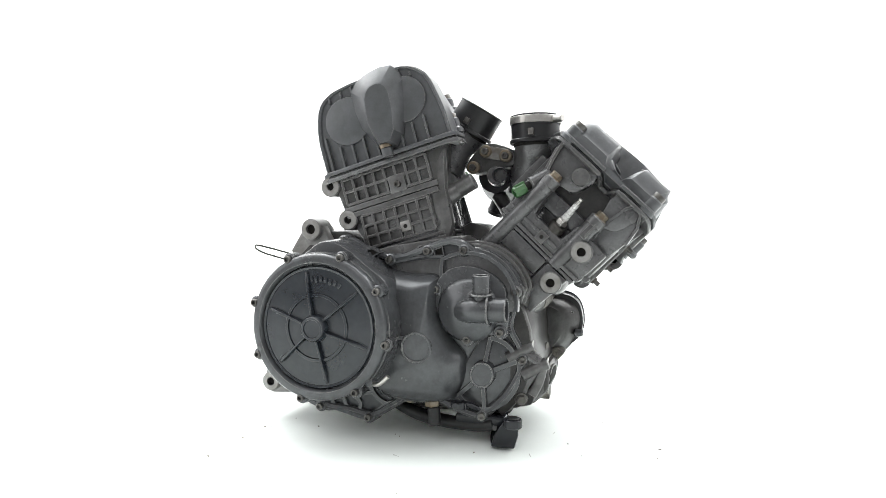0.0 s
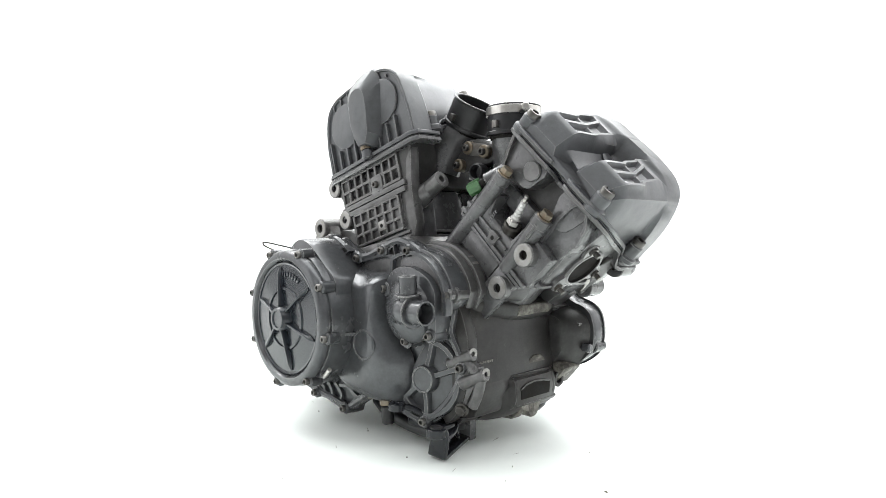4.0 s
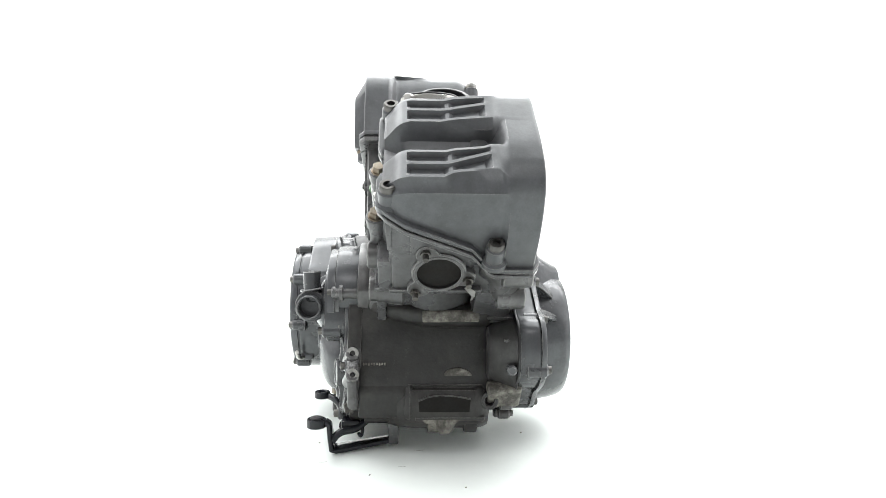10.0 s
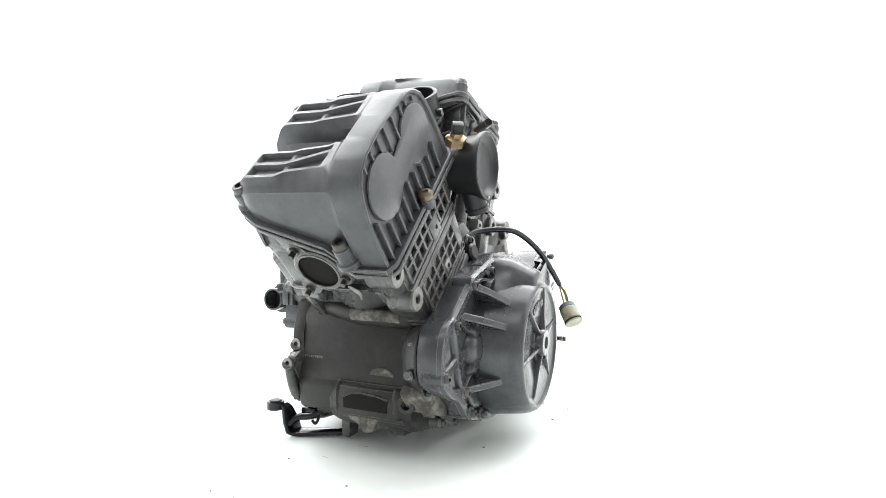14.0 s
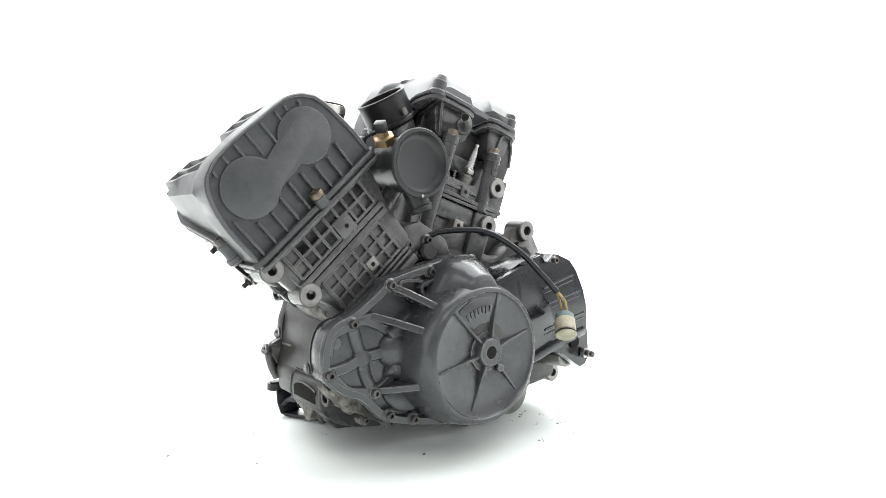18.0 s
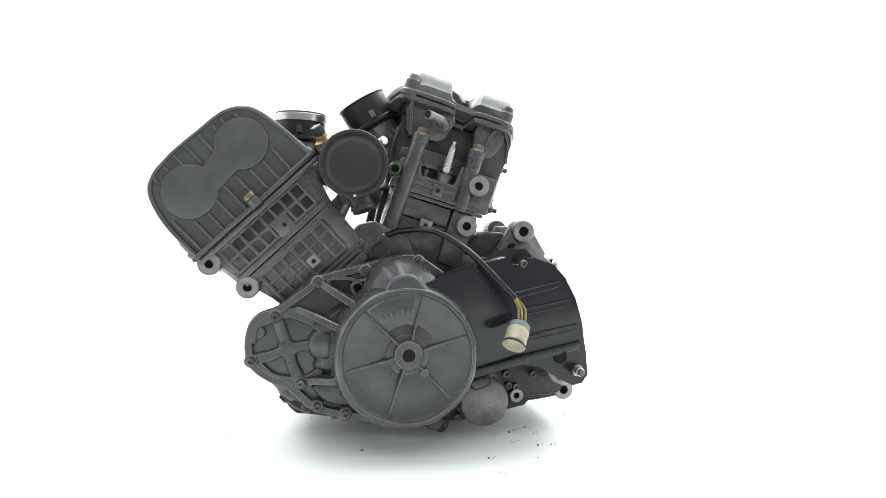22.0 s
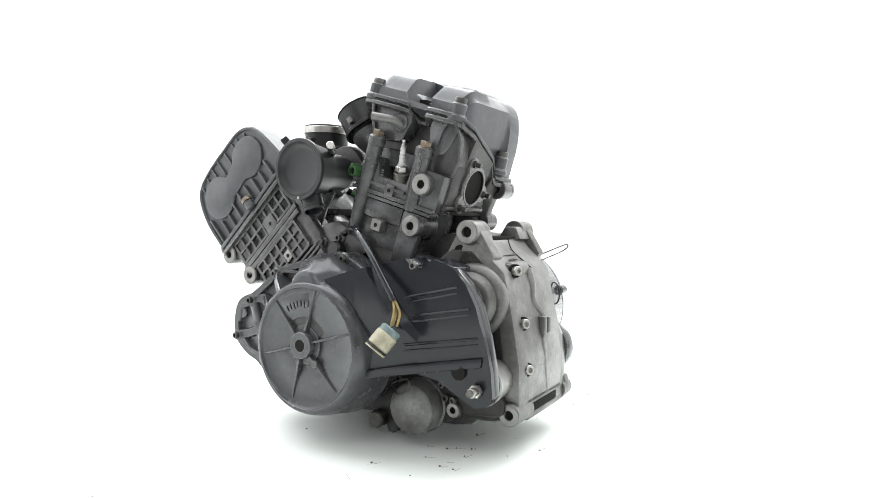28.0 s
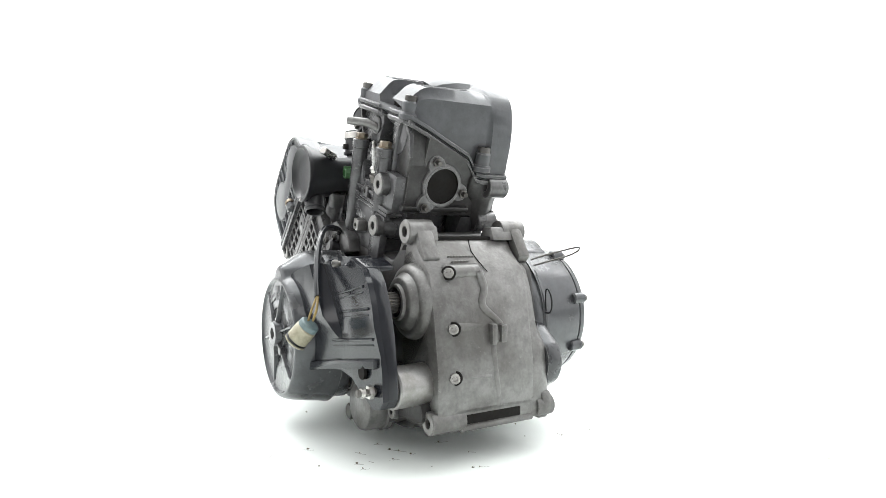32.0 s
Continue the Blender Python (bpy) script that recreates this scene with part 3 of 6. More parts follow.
def clutch_side():
    def lean(p):
        # the front of the right-hand cover falls back towards the crankcase
        d = max(0.0, p[0] - 0.1) * 0.232
        return (-0.5 * d, d, 0)

    def leant(p):
        return tuple(Vector(p) + Vector(lean(p)))

    # outer right-hand cover plate with a raised, bolted rim
    outl = [(-0.15, 0.235), (-0.092, 0.27), (-0.065, 0.283), (-0.04, 0.272), (0.007, 0.259), (0.055, 0.274), (0.089, 0.285), (0.12, 0.274), (0.145, 0.252),
            (0.172, 0.222), (0.186, 0.195), (0.182, 0.165), (0.198, 0.135), (0.2, 0.112), (0.178, 0.072), (0.14, 0.042), (0.106, 0.048), (0.077, 0.058),
            (0.033, 0.06), (0.003, 0.044), (-0.027, 0.028), (-0.068, 0.033), (-0.104, 0.036), (-0.14, 0.06), (-0.175, 0.1), (-0.178, 0.18)]
    rim = smooth(outl, 3)
    side = part("right_crankcase_cover", warp(prism(rim, -0.092, -0.112, 0.003), lean), PAINT, ENGINE, "dark grey right-hand crankcase cover with cast webs")
    part("rim", tube([leant((x * 0.985, -0.1145, 0.165 + (z - 0.165) * 0.985)) for x, z in rim], 0.0055, 1, 8, closed=True), PAINT, side)
    part("gasket_edge", warp(prism([(x * 1.004, 0.165 + (z - 0.165) * 1.006) for x, z in rim], -0.0925, -0.0955, 0.0005), lean), RUBBER, side)
    cx, cz = -0.0735, 0.166
    part("rear_lobe", prism(smooth([(-0.14, 0.17), (-0.18, 0.165), (-0.203, 0.148), (-0.216, 0.136), (-0.222, 0.115), (-0.216, 0.094), (-0.2, 0.08), (-0.15, 0.06)], 3), -0.084, -0.11, 0.004), PAINT, side)
    drum = part("clutch_housing", spin([(0, 0), (0.106, 0), (0.1035, 0.02), (0.1015, 0.07), (0.1005, 0.0735), (0.0985, 0.0745), (0.0985, 0.0765), (0.1, 0.0775), (0.0995, 0.085), (0.0965, 0.0885), (0.092, 0.0895), (0.0875, 0.0892), (0.0845, 0.086), (0.0838, 0.08), (0, 0.08)], (cx, -0.11, cz), (0, -1, 0), 72),
                PAINT, ENGINE, "round dark grey clutch housing with a worn rim")
    part("clutch_cover", spin([(0, 0.0), (0.0832, 0.0), (0.0832, 0.004), (0.0815, 0.0058), (0.079, 0.0052), (0.0785, 0.004), (0.047, 0.0062), (0.046, 0.0085), (0.0425, 0.0088), (0.0415, 0.0068), (0, 0.0085)],
                              (cx, -0.19, cz), (0, -1, 0), 72), CLUTCH, drum, "blue-black ribbed clutch cover disc")
    part("hub", spin([(0, 0), (0.0195, 0), (0.0175, 0.011), (0.0155, 0.0135), (0.0125, 0.0135), (0.0115, 0.0115), (0, 0.011)], (cx, -0.1975, cz), (0, -1, 0), 32), CLUTCH, drum)
    for i in range(6):
        a = radians(42 + 60 * i) if i else radians(40)
        c, s = math.cos(a), math.sin(a)
        part("rib", loft([[(cx + c * r - s * q, -0.1955 - h, cz + s * r + c * q) for q, h in ((-0.0032 * b, 0), (-0.0013 * b, 0.008 * k), (0.0013 * b, 0.008 * k), (0.0032 * b, 0))] for r, k, b in ((0.014, 1.4, 0.9), (0.03, 1.1, 1.0), (0.05, 0.85, 1.1), (0.068, 0.6, 1.2), (0.0765, 0.1, 0.6))], bevel=0.0005), CLUTCH, drum)
    # raised maker's mark, as plain bars
    for i in range(7):
        a = radians(97 - 6.2 * i)
        hh = 0.0055 if i in (1, 4) else 0.0035
        part("raised_mark", box(-0.002, 0.002, -0.001, 0.001, -hh, 0.0035, 0.0004, m=Matrix.Translation((cx + 0.066 * math.cos(a), -0.1958, cz + 0.066 * math.sin(a))) @ Matrix.Rotation(radians(90) - a, 4, "Y")), CLUTCH, drum)
    for a in (116, 70, 31, -10, -56, -104, 163, 205):
        a = radians(a)
        p = (cx + 0.1005 * math.cos(a), cz + 0.1005 * math.sin(a))
        part("bolt_lobe", rod((p[0], -0.172, p[1]), (p[0], -0.194, p[1]), 0.0088, 0.002), PAINT, drum)
        bolt(drum, (p[0], -0.1935, p[1]), (0, -1, 0))
    # shoulder of the housing above the gears, and a cast gusset behind the rim
    swell = ((18, 0.1), (25, 0.1075), (31, 0.1115), (38, 0.1105), (47, 0.1075), (58, 0.1085), (68, 0.112), (80, 0.117), (90, 0.119), (98, 0.116), (106, 0.108), (114, 0.1))
    shoulder = [(cx + r * math.cos(radians(a)), cz + r * math.sin(radians(a))) for a, r in swell] + [(cx - 0.02, cz + 0.06), (cx + 0.06, cz + 0.02)]
    part("shoulder", prism(smooth(shoulder, 2), -0.108, -0.1725, 0.004, draft=0.004), PAINT, drum)
    for path in (((-0.036, 0.2665), (-0.024, 0.2715), (-0.0125, 0.2655), (-0.024, 0.2595)), ):
        # black patch that gives the slot its shade by colour
        part("slot", prism(path, -0.1155, -0.1262, 0.0008), HOLE_SHADE, drum)
        part("slot_rim", band(path, 0.0022, -0.1155, -0.128, True), PAINT, drum)
    for a in (-8,):
        a = radians(a)
        part("gusset", loft([[(cx + math.cos(a) * r - math.sin(a) * q, y, cz + math.sin(a) * r + math.cos(a) * q) for r, y in ((0.096, -0.165), (0.1035, -0.163), (0.112, -0.14), (0.122, -0.116), (0.122, -0.108), (0.096, -0.108))] for q in (-0.0025, 0.0025)], bevel=0.0015), PAINT, drum)
    part("nipple", tube([(-0.004, -0.176, 0.094), (0.004, -0.182, 0.0925), (0.014, -0.186, 0.095), (0.0265, -0.187, 0.106)], 0.0032, 4, 10), BRIGHT, drum, "bright bent breather nipple")
    part("nipple_seat", box(-0.012, 0.003, -0.185, -0.165, 0.088, 0.1, 0.003), PAINT, drum)
    for p in ((-0.0719, 0.2803), (0.0006, 0.2552), (0.0571, 0.2686), (0.11, 0.2706), (0.1764, 0.2185), (0.1748, 0.1705), (0.1992, 0.1213), (0.139, 0.0427), (-0.0306, 0.0269), (-0.1081, 0.0359), (-0.155, 0.085)):
        part("bolt_lobe", warp(rod((p[0], -0.1, p[1]), (p[0], -0.1215, p[1]), 0.0088, 0.002), lean), PAINT, side)
        bolt(side, leant((p[0], -0.121, p[1])), (0.22 if p[0] > 0.12 else 0, -1, 0))
    part("bolt_lobe", ring((0.0336, -0.1, 0.0626), (0.0336, -0.124, 0.0626), 0.0085, 0.0045), ZINC, side)
    # lower edge: a sunk ledge crossed by raised webs, with pockets between them
    ledge = [(-0.143, 0.06), (-0.143, 0.0466), (-0.1277, 0.035), (-0.1162, 0.026), (-0.1, 0.0255), (-0.086, 0.0295), (-0.049, 0.0222), (-0.0372, 0.016), (-0.0245, 0.0185), (-0.0205, 0.029), (-0.0043, 0.0448), (0.015, 0.05), (0.04, 0.05), (0.05, 0.075), (-0.05, 0.09)]
    part("lower_ledge", prism(ledge, -0.088, -0.109, 0.002), DARK, side)
    for path, wide in ((((-0.143, 0.0485), (-0.125, 0.0385), (-0.1081, 0.0345), (-0.086, 0.0335), (-0.049, 0.0258), (-0.0306, 0.024), (-0.02, 0.0345), (-0.0043, 0.0468), (0.015, 0.0528), (0.0336, 0.0605)), 0.0042),
                       (((-0.122, 0.06), (-0.104, 0.0535), (-0.0925, 0.0465), (-0.0885, 0.034)), 0.0038), (((-0.096, 0.06), (-0.081, 0.0555), (-0.0725, 0.0485), (-0.0685, 0.0395), (-0.06, 0.03)), 0.0036),
                       (((-0.062, 0.058), (-0.0535, 0.0525), (-0.046, 0.045), (-0.047, 0.034), (-0.041, 0.0275)), 0.0036), (((-0.03, 0.072), (-0.026, 0.0625), (-0.017, 0.053), (-0.006, 0.0475)), 0.004), (((-0.05, 0.057), (-0.036, 0.06), (-0.026, 0.0625)), 0.0034)):
        part("web", band(smooth(path, 3, False), wide, -0.1075, -0.1165), PAINT, side)
    part("rear_plate", prism(smooth([(-0.22, 0.078), (-0.2175, 0.045), (-0.2086, 0.0385), (-0.186, 0.0405), (-0.155, 0.041), (-0.13, 0.05), (-0.14, 0.08)], 2), -0.074, -0.0895, 0.003), ALU, side)
    bolt(side, (-0.1934, -0.0895, 0.0563), (0, -1, 0), SOCKET_SMALL)
    # gear bulge between clutch and pump, with a round cap
    base = smooth([(-0.02, 0.236), (0.03, 0.238), (0.075, 0.234), (0.074, 0.19), (0.088, 0.153), (0.112, 0.118), (0.096, 0.062), (0.03, 0.052), (-0.02, 0.068), (-0.03, 0.14)], 4)
    crest = smooth([(-0.012, 0.221), (0.036, 0.2195), (0.067, 0.224), (0.0655, 0.19), (0.071, 0.152), (0.074, 0.112), (0.055, 0.08), (0.02, 0.074), (-0.012, 0.085), (-0.02, 0.14)], 4)
    part("gear_bulge", loft([[(p[0] + (q[0] - p[0]) * t, y, p[1] + (q[1] - p[1]) * t) for p, q in zip(base, crest)] for y, t in ((-0.108, 0), (-0.117, 0.1), (-0.127, 0.28), (-0.1345, 0.5), (-0.1405, 0.76), (-0.144, 0.96), (-0.1462, 1.1), (-0.1475, 1.3))], bevel=0), PAINT, side)
    part("round_cap", spin([(0, 0), (0.0225, 0), (0.022, 0.0055), (0.0205, 0.0068), (0.0185, 0.0066), (0.0178, 0.005), (0, 0.0052)], (0.0505, -0.143, 0.1385), (0.08, -1, 0), 44), PAINT, side)
    panel = smooth([(0.0072, 0.2487), (0.0371, 0.2544), (0.058, 0.2575), (0.0762, 0.2555), (0.0748, 0.235), (0.06, 0.2305), (0.0229, 0.2275), (0.008, 0.232)], 3)
    part("recess_plate", prism(panel, -0.108, -0.1128, 0.001), DARK, side)
    part("recess_rim", band([(0.0005, 0.249), (0.02, 0.2545), (0.0385, 0.259), (0.057, 0.2625), (0.078, 0.26)], 0.0024, -0.11, -0.1185), PAINT, side)
    for path in (((0.0352, 0.2625), (0.0427, 0.2756), (0.0565, 0.276), (0.0515, 0.2625)), ((0.0655, 0.2705), (0.0769, 0.2755), (0.0795, 0.2631), (0.0668, 0.2628))):
        part("slot", prism(path, -0.108, -0.1128, 0.0006), HOLE_SHADE, side)
        part("slot_rim", band(path, 0.0017, -0.11, -0.1175, True), PAINT, side)
    # oil pump cover: sunk sectors between a rim and four webs round a hub
    ox, oz = 0.1395, 0.1
    flank = smooth([(0.142, 0.158), (0.1549, 0.158), (0.1745, 0.151), (0.1895, 0.133), (0.2, 0.1213), (0.1961, 0.1035), (0.1965, 0.0786), (0.1913, 0.0655), (0.172, 0.0572), (0.1486, 0.0395), (0.1326, 0.0345), (0.1228, 0.0431), (0.1, 0.0633), (0.105, 0.1)], 3)
    lobe = part("oil_pump_cover", warp(prism(flank, -0.095, -0.1125, 0.002), lean), PAINT, ENGINE, "dark grey pump cover with sunk sectors between webs")
    part("rim", warp(band(smooth([(0.1506, 0.1515), (0.1725, 0.1435), (0.1895, 0.125), (0.1944, 0.1091), (0.1895, 0.0818), (0.1712, 0.0608), (0.1439, 0.0505), (0.118, 0.058), (0.1036, 0.0701)], 4, False), 0.0045, -0.111, -0.1195), lean), PAINT, lobe)
    part("hub", warp(spin([(0, 0), (0.0195, 0), (0.0185, 0.0105), (0.0175, 0.0122), (0.0155, 0.0122), (0.0148, 0.0108), (0, 0.0108)], (ox, -0.1125, oz), (0, -1, 0), 36), lean), PAINT, lobe)
    for q, wide in (((0.1506, 0.1515), 0.0042), ((0.1985, 0.1215), 0.0046), ((0.1425, 0.0505), 0.0042), ((0.1036, 0.0701), 0.0042)):
        d = Vector((q[0] - ox, q[1] - oz)).normalized()
        part("rib", warp(band([(ox + d.x * 0.015, oz + d.y * 0.015), (ox + d.x * 0.028, oz + d.y * 0.028), q], wide, -0.111, (-0.1215, -0.1195, -0.1192)), lean), PAINT, lobe)
    # oil pressure switch
    sw = part("oil_switch", rod((0.0655, -0.118, 0.06), (0.0665, -0.118, 0.052), 0.011, 0.001, 6), ZINC, side, "yellowed hexagon of the oil switch")
    part("switch_body", rod((0.067, -0.118, 0.052), (0.069, -0.118, 0.026), 0.009, 0.002, 18), RUBBER, ENGINE, "black rubber oil switch boot")
    return side, drum


RIGHT, DRUM = clutch_side()


def water_pump():
    px, pz = 0.122, 0.196
    plate = part("water_pump", prism(smooth([(0.072, 0.225), (0.071, 0.2), (0.076, 0.18), (0.09, 0.16), (0.107, 0.152), (0.1178, 0.142), (0.128, 0.15), (0.15, 0.158), (0.165, 0.157), (0.172, 0.17), (0.17, 0.2), (0.168, 0.222), (0.15, 0.24), (0.12, 0.25), (0.09, 0.245)], 3), -0.088, -0.127, 0.002),
                 PAINT, ENGINE, "grey cast water pump with two hose stubs")
    part("pump_body", spin([(0, 0), (0.044, 0), (0.0425, 0.004), (0.038, 0.0085), (0.031, 0.0125), (0.024, 0.0175), (0.016, 0.0215), (0, 0.024)], (px - 0.004, -0.1245, pz - 0.006), (0, -1, 0), 48), PAINT, plate)
    part("inlet_stub", ring((0.1407, -0.1455, 0.2), (0.1407, -0.1473, 0.2406), 0.0118, 0.0094), PAINT, plate)
    part("collar", ring((0.1407, -0.1462, 0.2145), (0.1407, -0.1466, 0.2175), 0.0165, 0.0096), PAINT, plate)
    part("elbow", tube([(0.108, -0.126, 0.188), (0.122, -0.14, 0.192), (0.136, -0.1465, 0.194), (0.15, -0.147, 0.1945)], 0.0175, 4, 18), PAINT, plate)
    part("outlet_stub", ring((0.146, -0.147, 0.1945), (0.1758, -0.1467, 0.1952), 0.0162, 0.0132), PAINT, plate)
    part("collar", ring((0.1505, -0.147, 0.1945), (0.1535, -0.147, 0.1946), 0.0215, 0.0134), PAINT, plate)
    for p in ((0.1178, 0.1506), (0.0725, 0.217), (0.163, 0.163)):
        part("bolt_lobe", rod((p[0], -0.104, p[1]), (p[0], -0.13, p[1]), 0.0098, 0.002), PAINT, plate)
        bolt(plate, (p[0], -0.1295, p[1]), (0, -1, 0))
    # dished guard behind the pump, stepped out over the crankcase
    gx, gz = 0.1145, 0.2
    arc = [(gx - 0.0365, gz + 0.026), (gx - 0.0375, gz + 0.045)] + [(gx + 0.068 * math.cos(radians(a)), gz + 0.068 * math.sin(radians(a))) for a in range(122, -9, -10)]
    part("guard_plate", prism(arc + [(gx, gz - 0.02)], -0.106, -0.1155, 0.001), DARK, plate)
    part("guard_rim", band(arc, 0.0034, -0.112, -0.1215), PAINT, plate)
    for r, y0, y1, mat in ((0.075, -0.08, -0.111, PAINT), (0.079, -0.066, -0.082, CASE), (0.083, -0.05, -0.0665, CASE)):
        part("guard_step", prism([(gx + r * math.cos(radians(a)), gz + r * math.sin(radians(a))) for a in range(14, 174, 8)] + [(gx - r * 0.9, gz - 0.01), (gx + r * 0.85, gz - 0.005)], y0, y1, 0.002), mat, plate)
    # screw pillar beside it
    part("pillar", rod((0.18, -0.05, 0.216), (0.18, -0.116, 0.216), 0.0085, 0.002, 18), CASE, plate)
    part("pillar_collar", ring((0.18, -0.1, 0.216), (0.18, -0.106, 0.216), 0.0112, 0.008), CASE, plate)
    bolt(plate, (0.18, -0.1155, 0.216), (0, -1, 0))
    return plate


water_pump()


def left_side():
    # left-hand cover with the gear lobe in front
    outl = [(0.248, 0.143), (0.243, 0.172), (0.23, 0.186), (0.208, 0.194), (0.169, 0.222), (0.152, 0.236), (0.095, 0.251), (0.05, 0.262), (0.02, 0.262), (-0.02, 0.235),
            (-0.05, 0.2), (-0.055, 0.12), (-0.03, 0.07), (0.04, 0.036), (0.122, 0.047), (0.162, 0.06), (0.184, 0.08), (0.2, 0.093), (0.218, 0.1), (0.241, 0.118)]
    rim = smooth(outl, 3)
    side = part("left_crankcase_cover", prism(rim, 0.122, 0.1495, 0.003), PAINT, ENGINE, "dark grey left-hand crankcase cover with raised webs")
    part("rim", band([(0.1 + (x - 0.1) * 0.968, 0.15 + (z - 0.15) * 0.962) for x, z in rim], 0.0062, 0.149, 0.1556, True), PAINT, side)
    part("gasket_edge", prism([(0.1 + (x - 0.1) * 1.004, 0.15 + (z - 0.15) * 1.005) for x, z in rim], 0.1195, 0.1225, 0.0005), RUBBER, side)
    # gear lobe: flush webs round dished panels
    for path, wide in ((((0.2075, 0.184), (0.2, 0.16), (0.193, 0.141), (0.188, 0.12), (0.177, 0.097)), 0.0088), (((0.24, 0.128), (0.215, 0.1325), (0.193, 0.141), (0.172, 0.144), (0.15, 0.148)), 0.0082), (((0.2075, 0.184), (0.19, 0.187), (0.168, 0.178), (0.15, 0.168)), 0.0064), (((0.177, 0.097), (0.163, 0.103), (0.15, 0.112)), 0.0064),
                       (((0.236, 0.128), (0.226, 0.115), (0.21, 0.102), (0.18, 0.098)), 0.0072), (((0.24, 0.15), (0.236, 0.172), (0.222, 0.179), (0.207, 0.184)), 0.0078)):
        part("web", band(smooth(path, 4, False), wide, 0.149, 0.1553), PAINT, side)
    part("web_node", prism(smooth([(0.2065, 0.148), (0.2, 0.129), (0.184, 0.1305), (0.178, 0.146), (0.196, 0.1555)], 3), 0.149, 0.1554, 0.002, draft=0.002), PAINT, side)
    part("round_pip", rod((0.2305, 0.15, 0.163), (0.2305, 0.154, 0.163), 0.0085, 0.001, 20), PAINT, side)
    part("drum_skirt", prism(smooth([(0.162, 0.112), (0.157, 0.135), (0.158, 0.162), (0.165, 0.178), (0.14, 0.192), (0.1, 0.21), (0.08, 0.16), (0.09, 0.085), (0.13, 0.1)], 3), 0.148, 0.161, 0.005, draft=0.009), PAINT, side)
    part("shaft_cap", spin([(0.0, 0.0115), (0.008, 0.0112), (0.015, 0.0095), (0.0205, 0.006), (0.024, 0)], (0.146, 0.1535, 0.146), (0.15, 1, 0), 28), PAINT, side)
    for path, tops, wide in ((((0.156, 0.23), (0.14, 0.221), (0.118, 0.208), (0.098, 0.196)), (0.1553, 0.172, 0.188, 0.2), 0.0055), (((0.182, 0.193), (0.158, 0.185), (0.135, 0.176), (0.112, 0.168)), (0.1553, 0.174, 0.192, 0.2), 0.0055),
                             (((0.175, 0.097), (0.155, 0.1), (0.135, 0.103), (0.112, 0.106)), (0.1553, 0.172, 0.188, 0.198), 0.0052), (((0.2, 0.19), (0.18, 0.1935), (0.165, 0.19)), (0.1553, 0.1553, 0.157), 0.004)):
        part("web", band(path, wide, 0.149, tops), PAINT, side)
    for path, top in (([(0.137, 0.2335), (0.1017, 0.2302), (0.0905, 0.2085), (0.1221, 0.2127), (0.1385, 0.2225)], 0.1585), ([(0.1085, 0.2273), (0.081, 0.2334), (0.0704, 0.2143), (0.0958, 0.2065), (0.1085, 0.2163)], 0.164)):
        # pocket floor coloured dark for the shade inside it
        part("pocket", prism(smooth(path, 3), 0.148, 0.1515, 0.001), OILY_SHADE, side)
        part("pocket_rim", band(smooth(path, 3), 0.0028, 0.148, top, True), PAINT, side)
    part("low_panel", prism(smooth([(0.163, 0.088), (0.155, 0.094), (0.112, 0.098), (0.1, 0.07), (0.12, 0.061), (0.146, 0.068)], 3), 0.149, 0.1545, 0.002, draft=0.003), PAINT, side)
    for p in ((0.2086, 0.1849), (0.2397, 0.1267), (0.1543, 0.2292), (0.0925, 0.2439), (0.0215, 0.2562), (0.1768, 0.0961), (0.0701, 0.047), (0.155, 0.064), (0.118, 0.053)):
        part("bolt_lobe", rod((p[0], 0.13, p[1]), (p[0], 0.1575, p[1]), 0.0092, 0.002), PAINT, side)
        bolt(side, (p[0], 0.1565, p[1]), (0, 1, 0))
    for p in ((0.17, 0.052), (0.132, 0.042), (0.19, 0.07)):
        part("bolt_lobe", rod((p[0], 0.105, p[1]), (p[0], 0.122, p[1]), 0.0075, 0.002), CASE, side)
        bolt(side, (p[0], 0.1215, p[1]), (0, 1, 0), SOCKET_SMALL)
    gen = part("generator_cover", spin([(0, 0), (0.103, 0), (0.101, 0.008), (0.0955, 0.045), (0.0925, 0.056), (0.0888, 0.0635), (0.0862, 0.0655), (0.083, 0.0655), (0.081, 0.0625), (0.0795, 0.0615), (0.052, 0.0625), (0.03, 0.0595), (0, 0.0595)],
                                       (CX, 0.15, CZ - 0.005), (0, 1, 0), 84), PAINT, ENGINE, "round dark grey generator cover with six radial ribs")
    back = [(0.105, 0.2), (0.0975, 0.224), (0.0835, 0.2485), (0.0673, 0.2605), (0.0394, 0.2635), (0.0157, 0.2506), (0.0, 0.238), (-0.02, 0.212), (0.04, 0.18)]
    face = [(0.075, 0.203), (0.0707, 0.2205), (0.065, 0.2335), (0.0549, 0.241), (0.0416, 0.2432), (0.0304, 0.2393), (0.0206, 0.2275), (0.0114, 0.2155), (0.04, 0.18)]
    part("wire_dome", loft([[(p[0] + (q[0] - p[0]) * t + (0.043 - p[0]) * e, y, p[1] + (q[1] - p[1]) * t + (0.2 - p[1]) * e) for p, q in zip(smooth(back, 4), smooth(face, 4))]
                            for y, t, e in ((0.148, 0, 0), (0.168, 0.02, 0), (0.18, 0.2, 0), (0.19, 0.48, 0), (0.2, 0.8, 0), (0.2075, 0.97, 0), (0.2105, 1, 0.02), (0.2122, 1, 0.07), (0.2126, 1, 0.15))]), PAINT, gen)
    part("mark_plate", prism([(CX + r * math.cos(radians(a)), CZ + r * math.sin(radians(a))) for r, arc in ((0.072, range(49, 101, 6)), (0.038, range(100, 48, -6))) for a in arc], 0.208, 0.2128, 0.001), PAINT, gen)
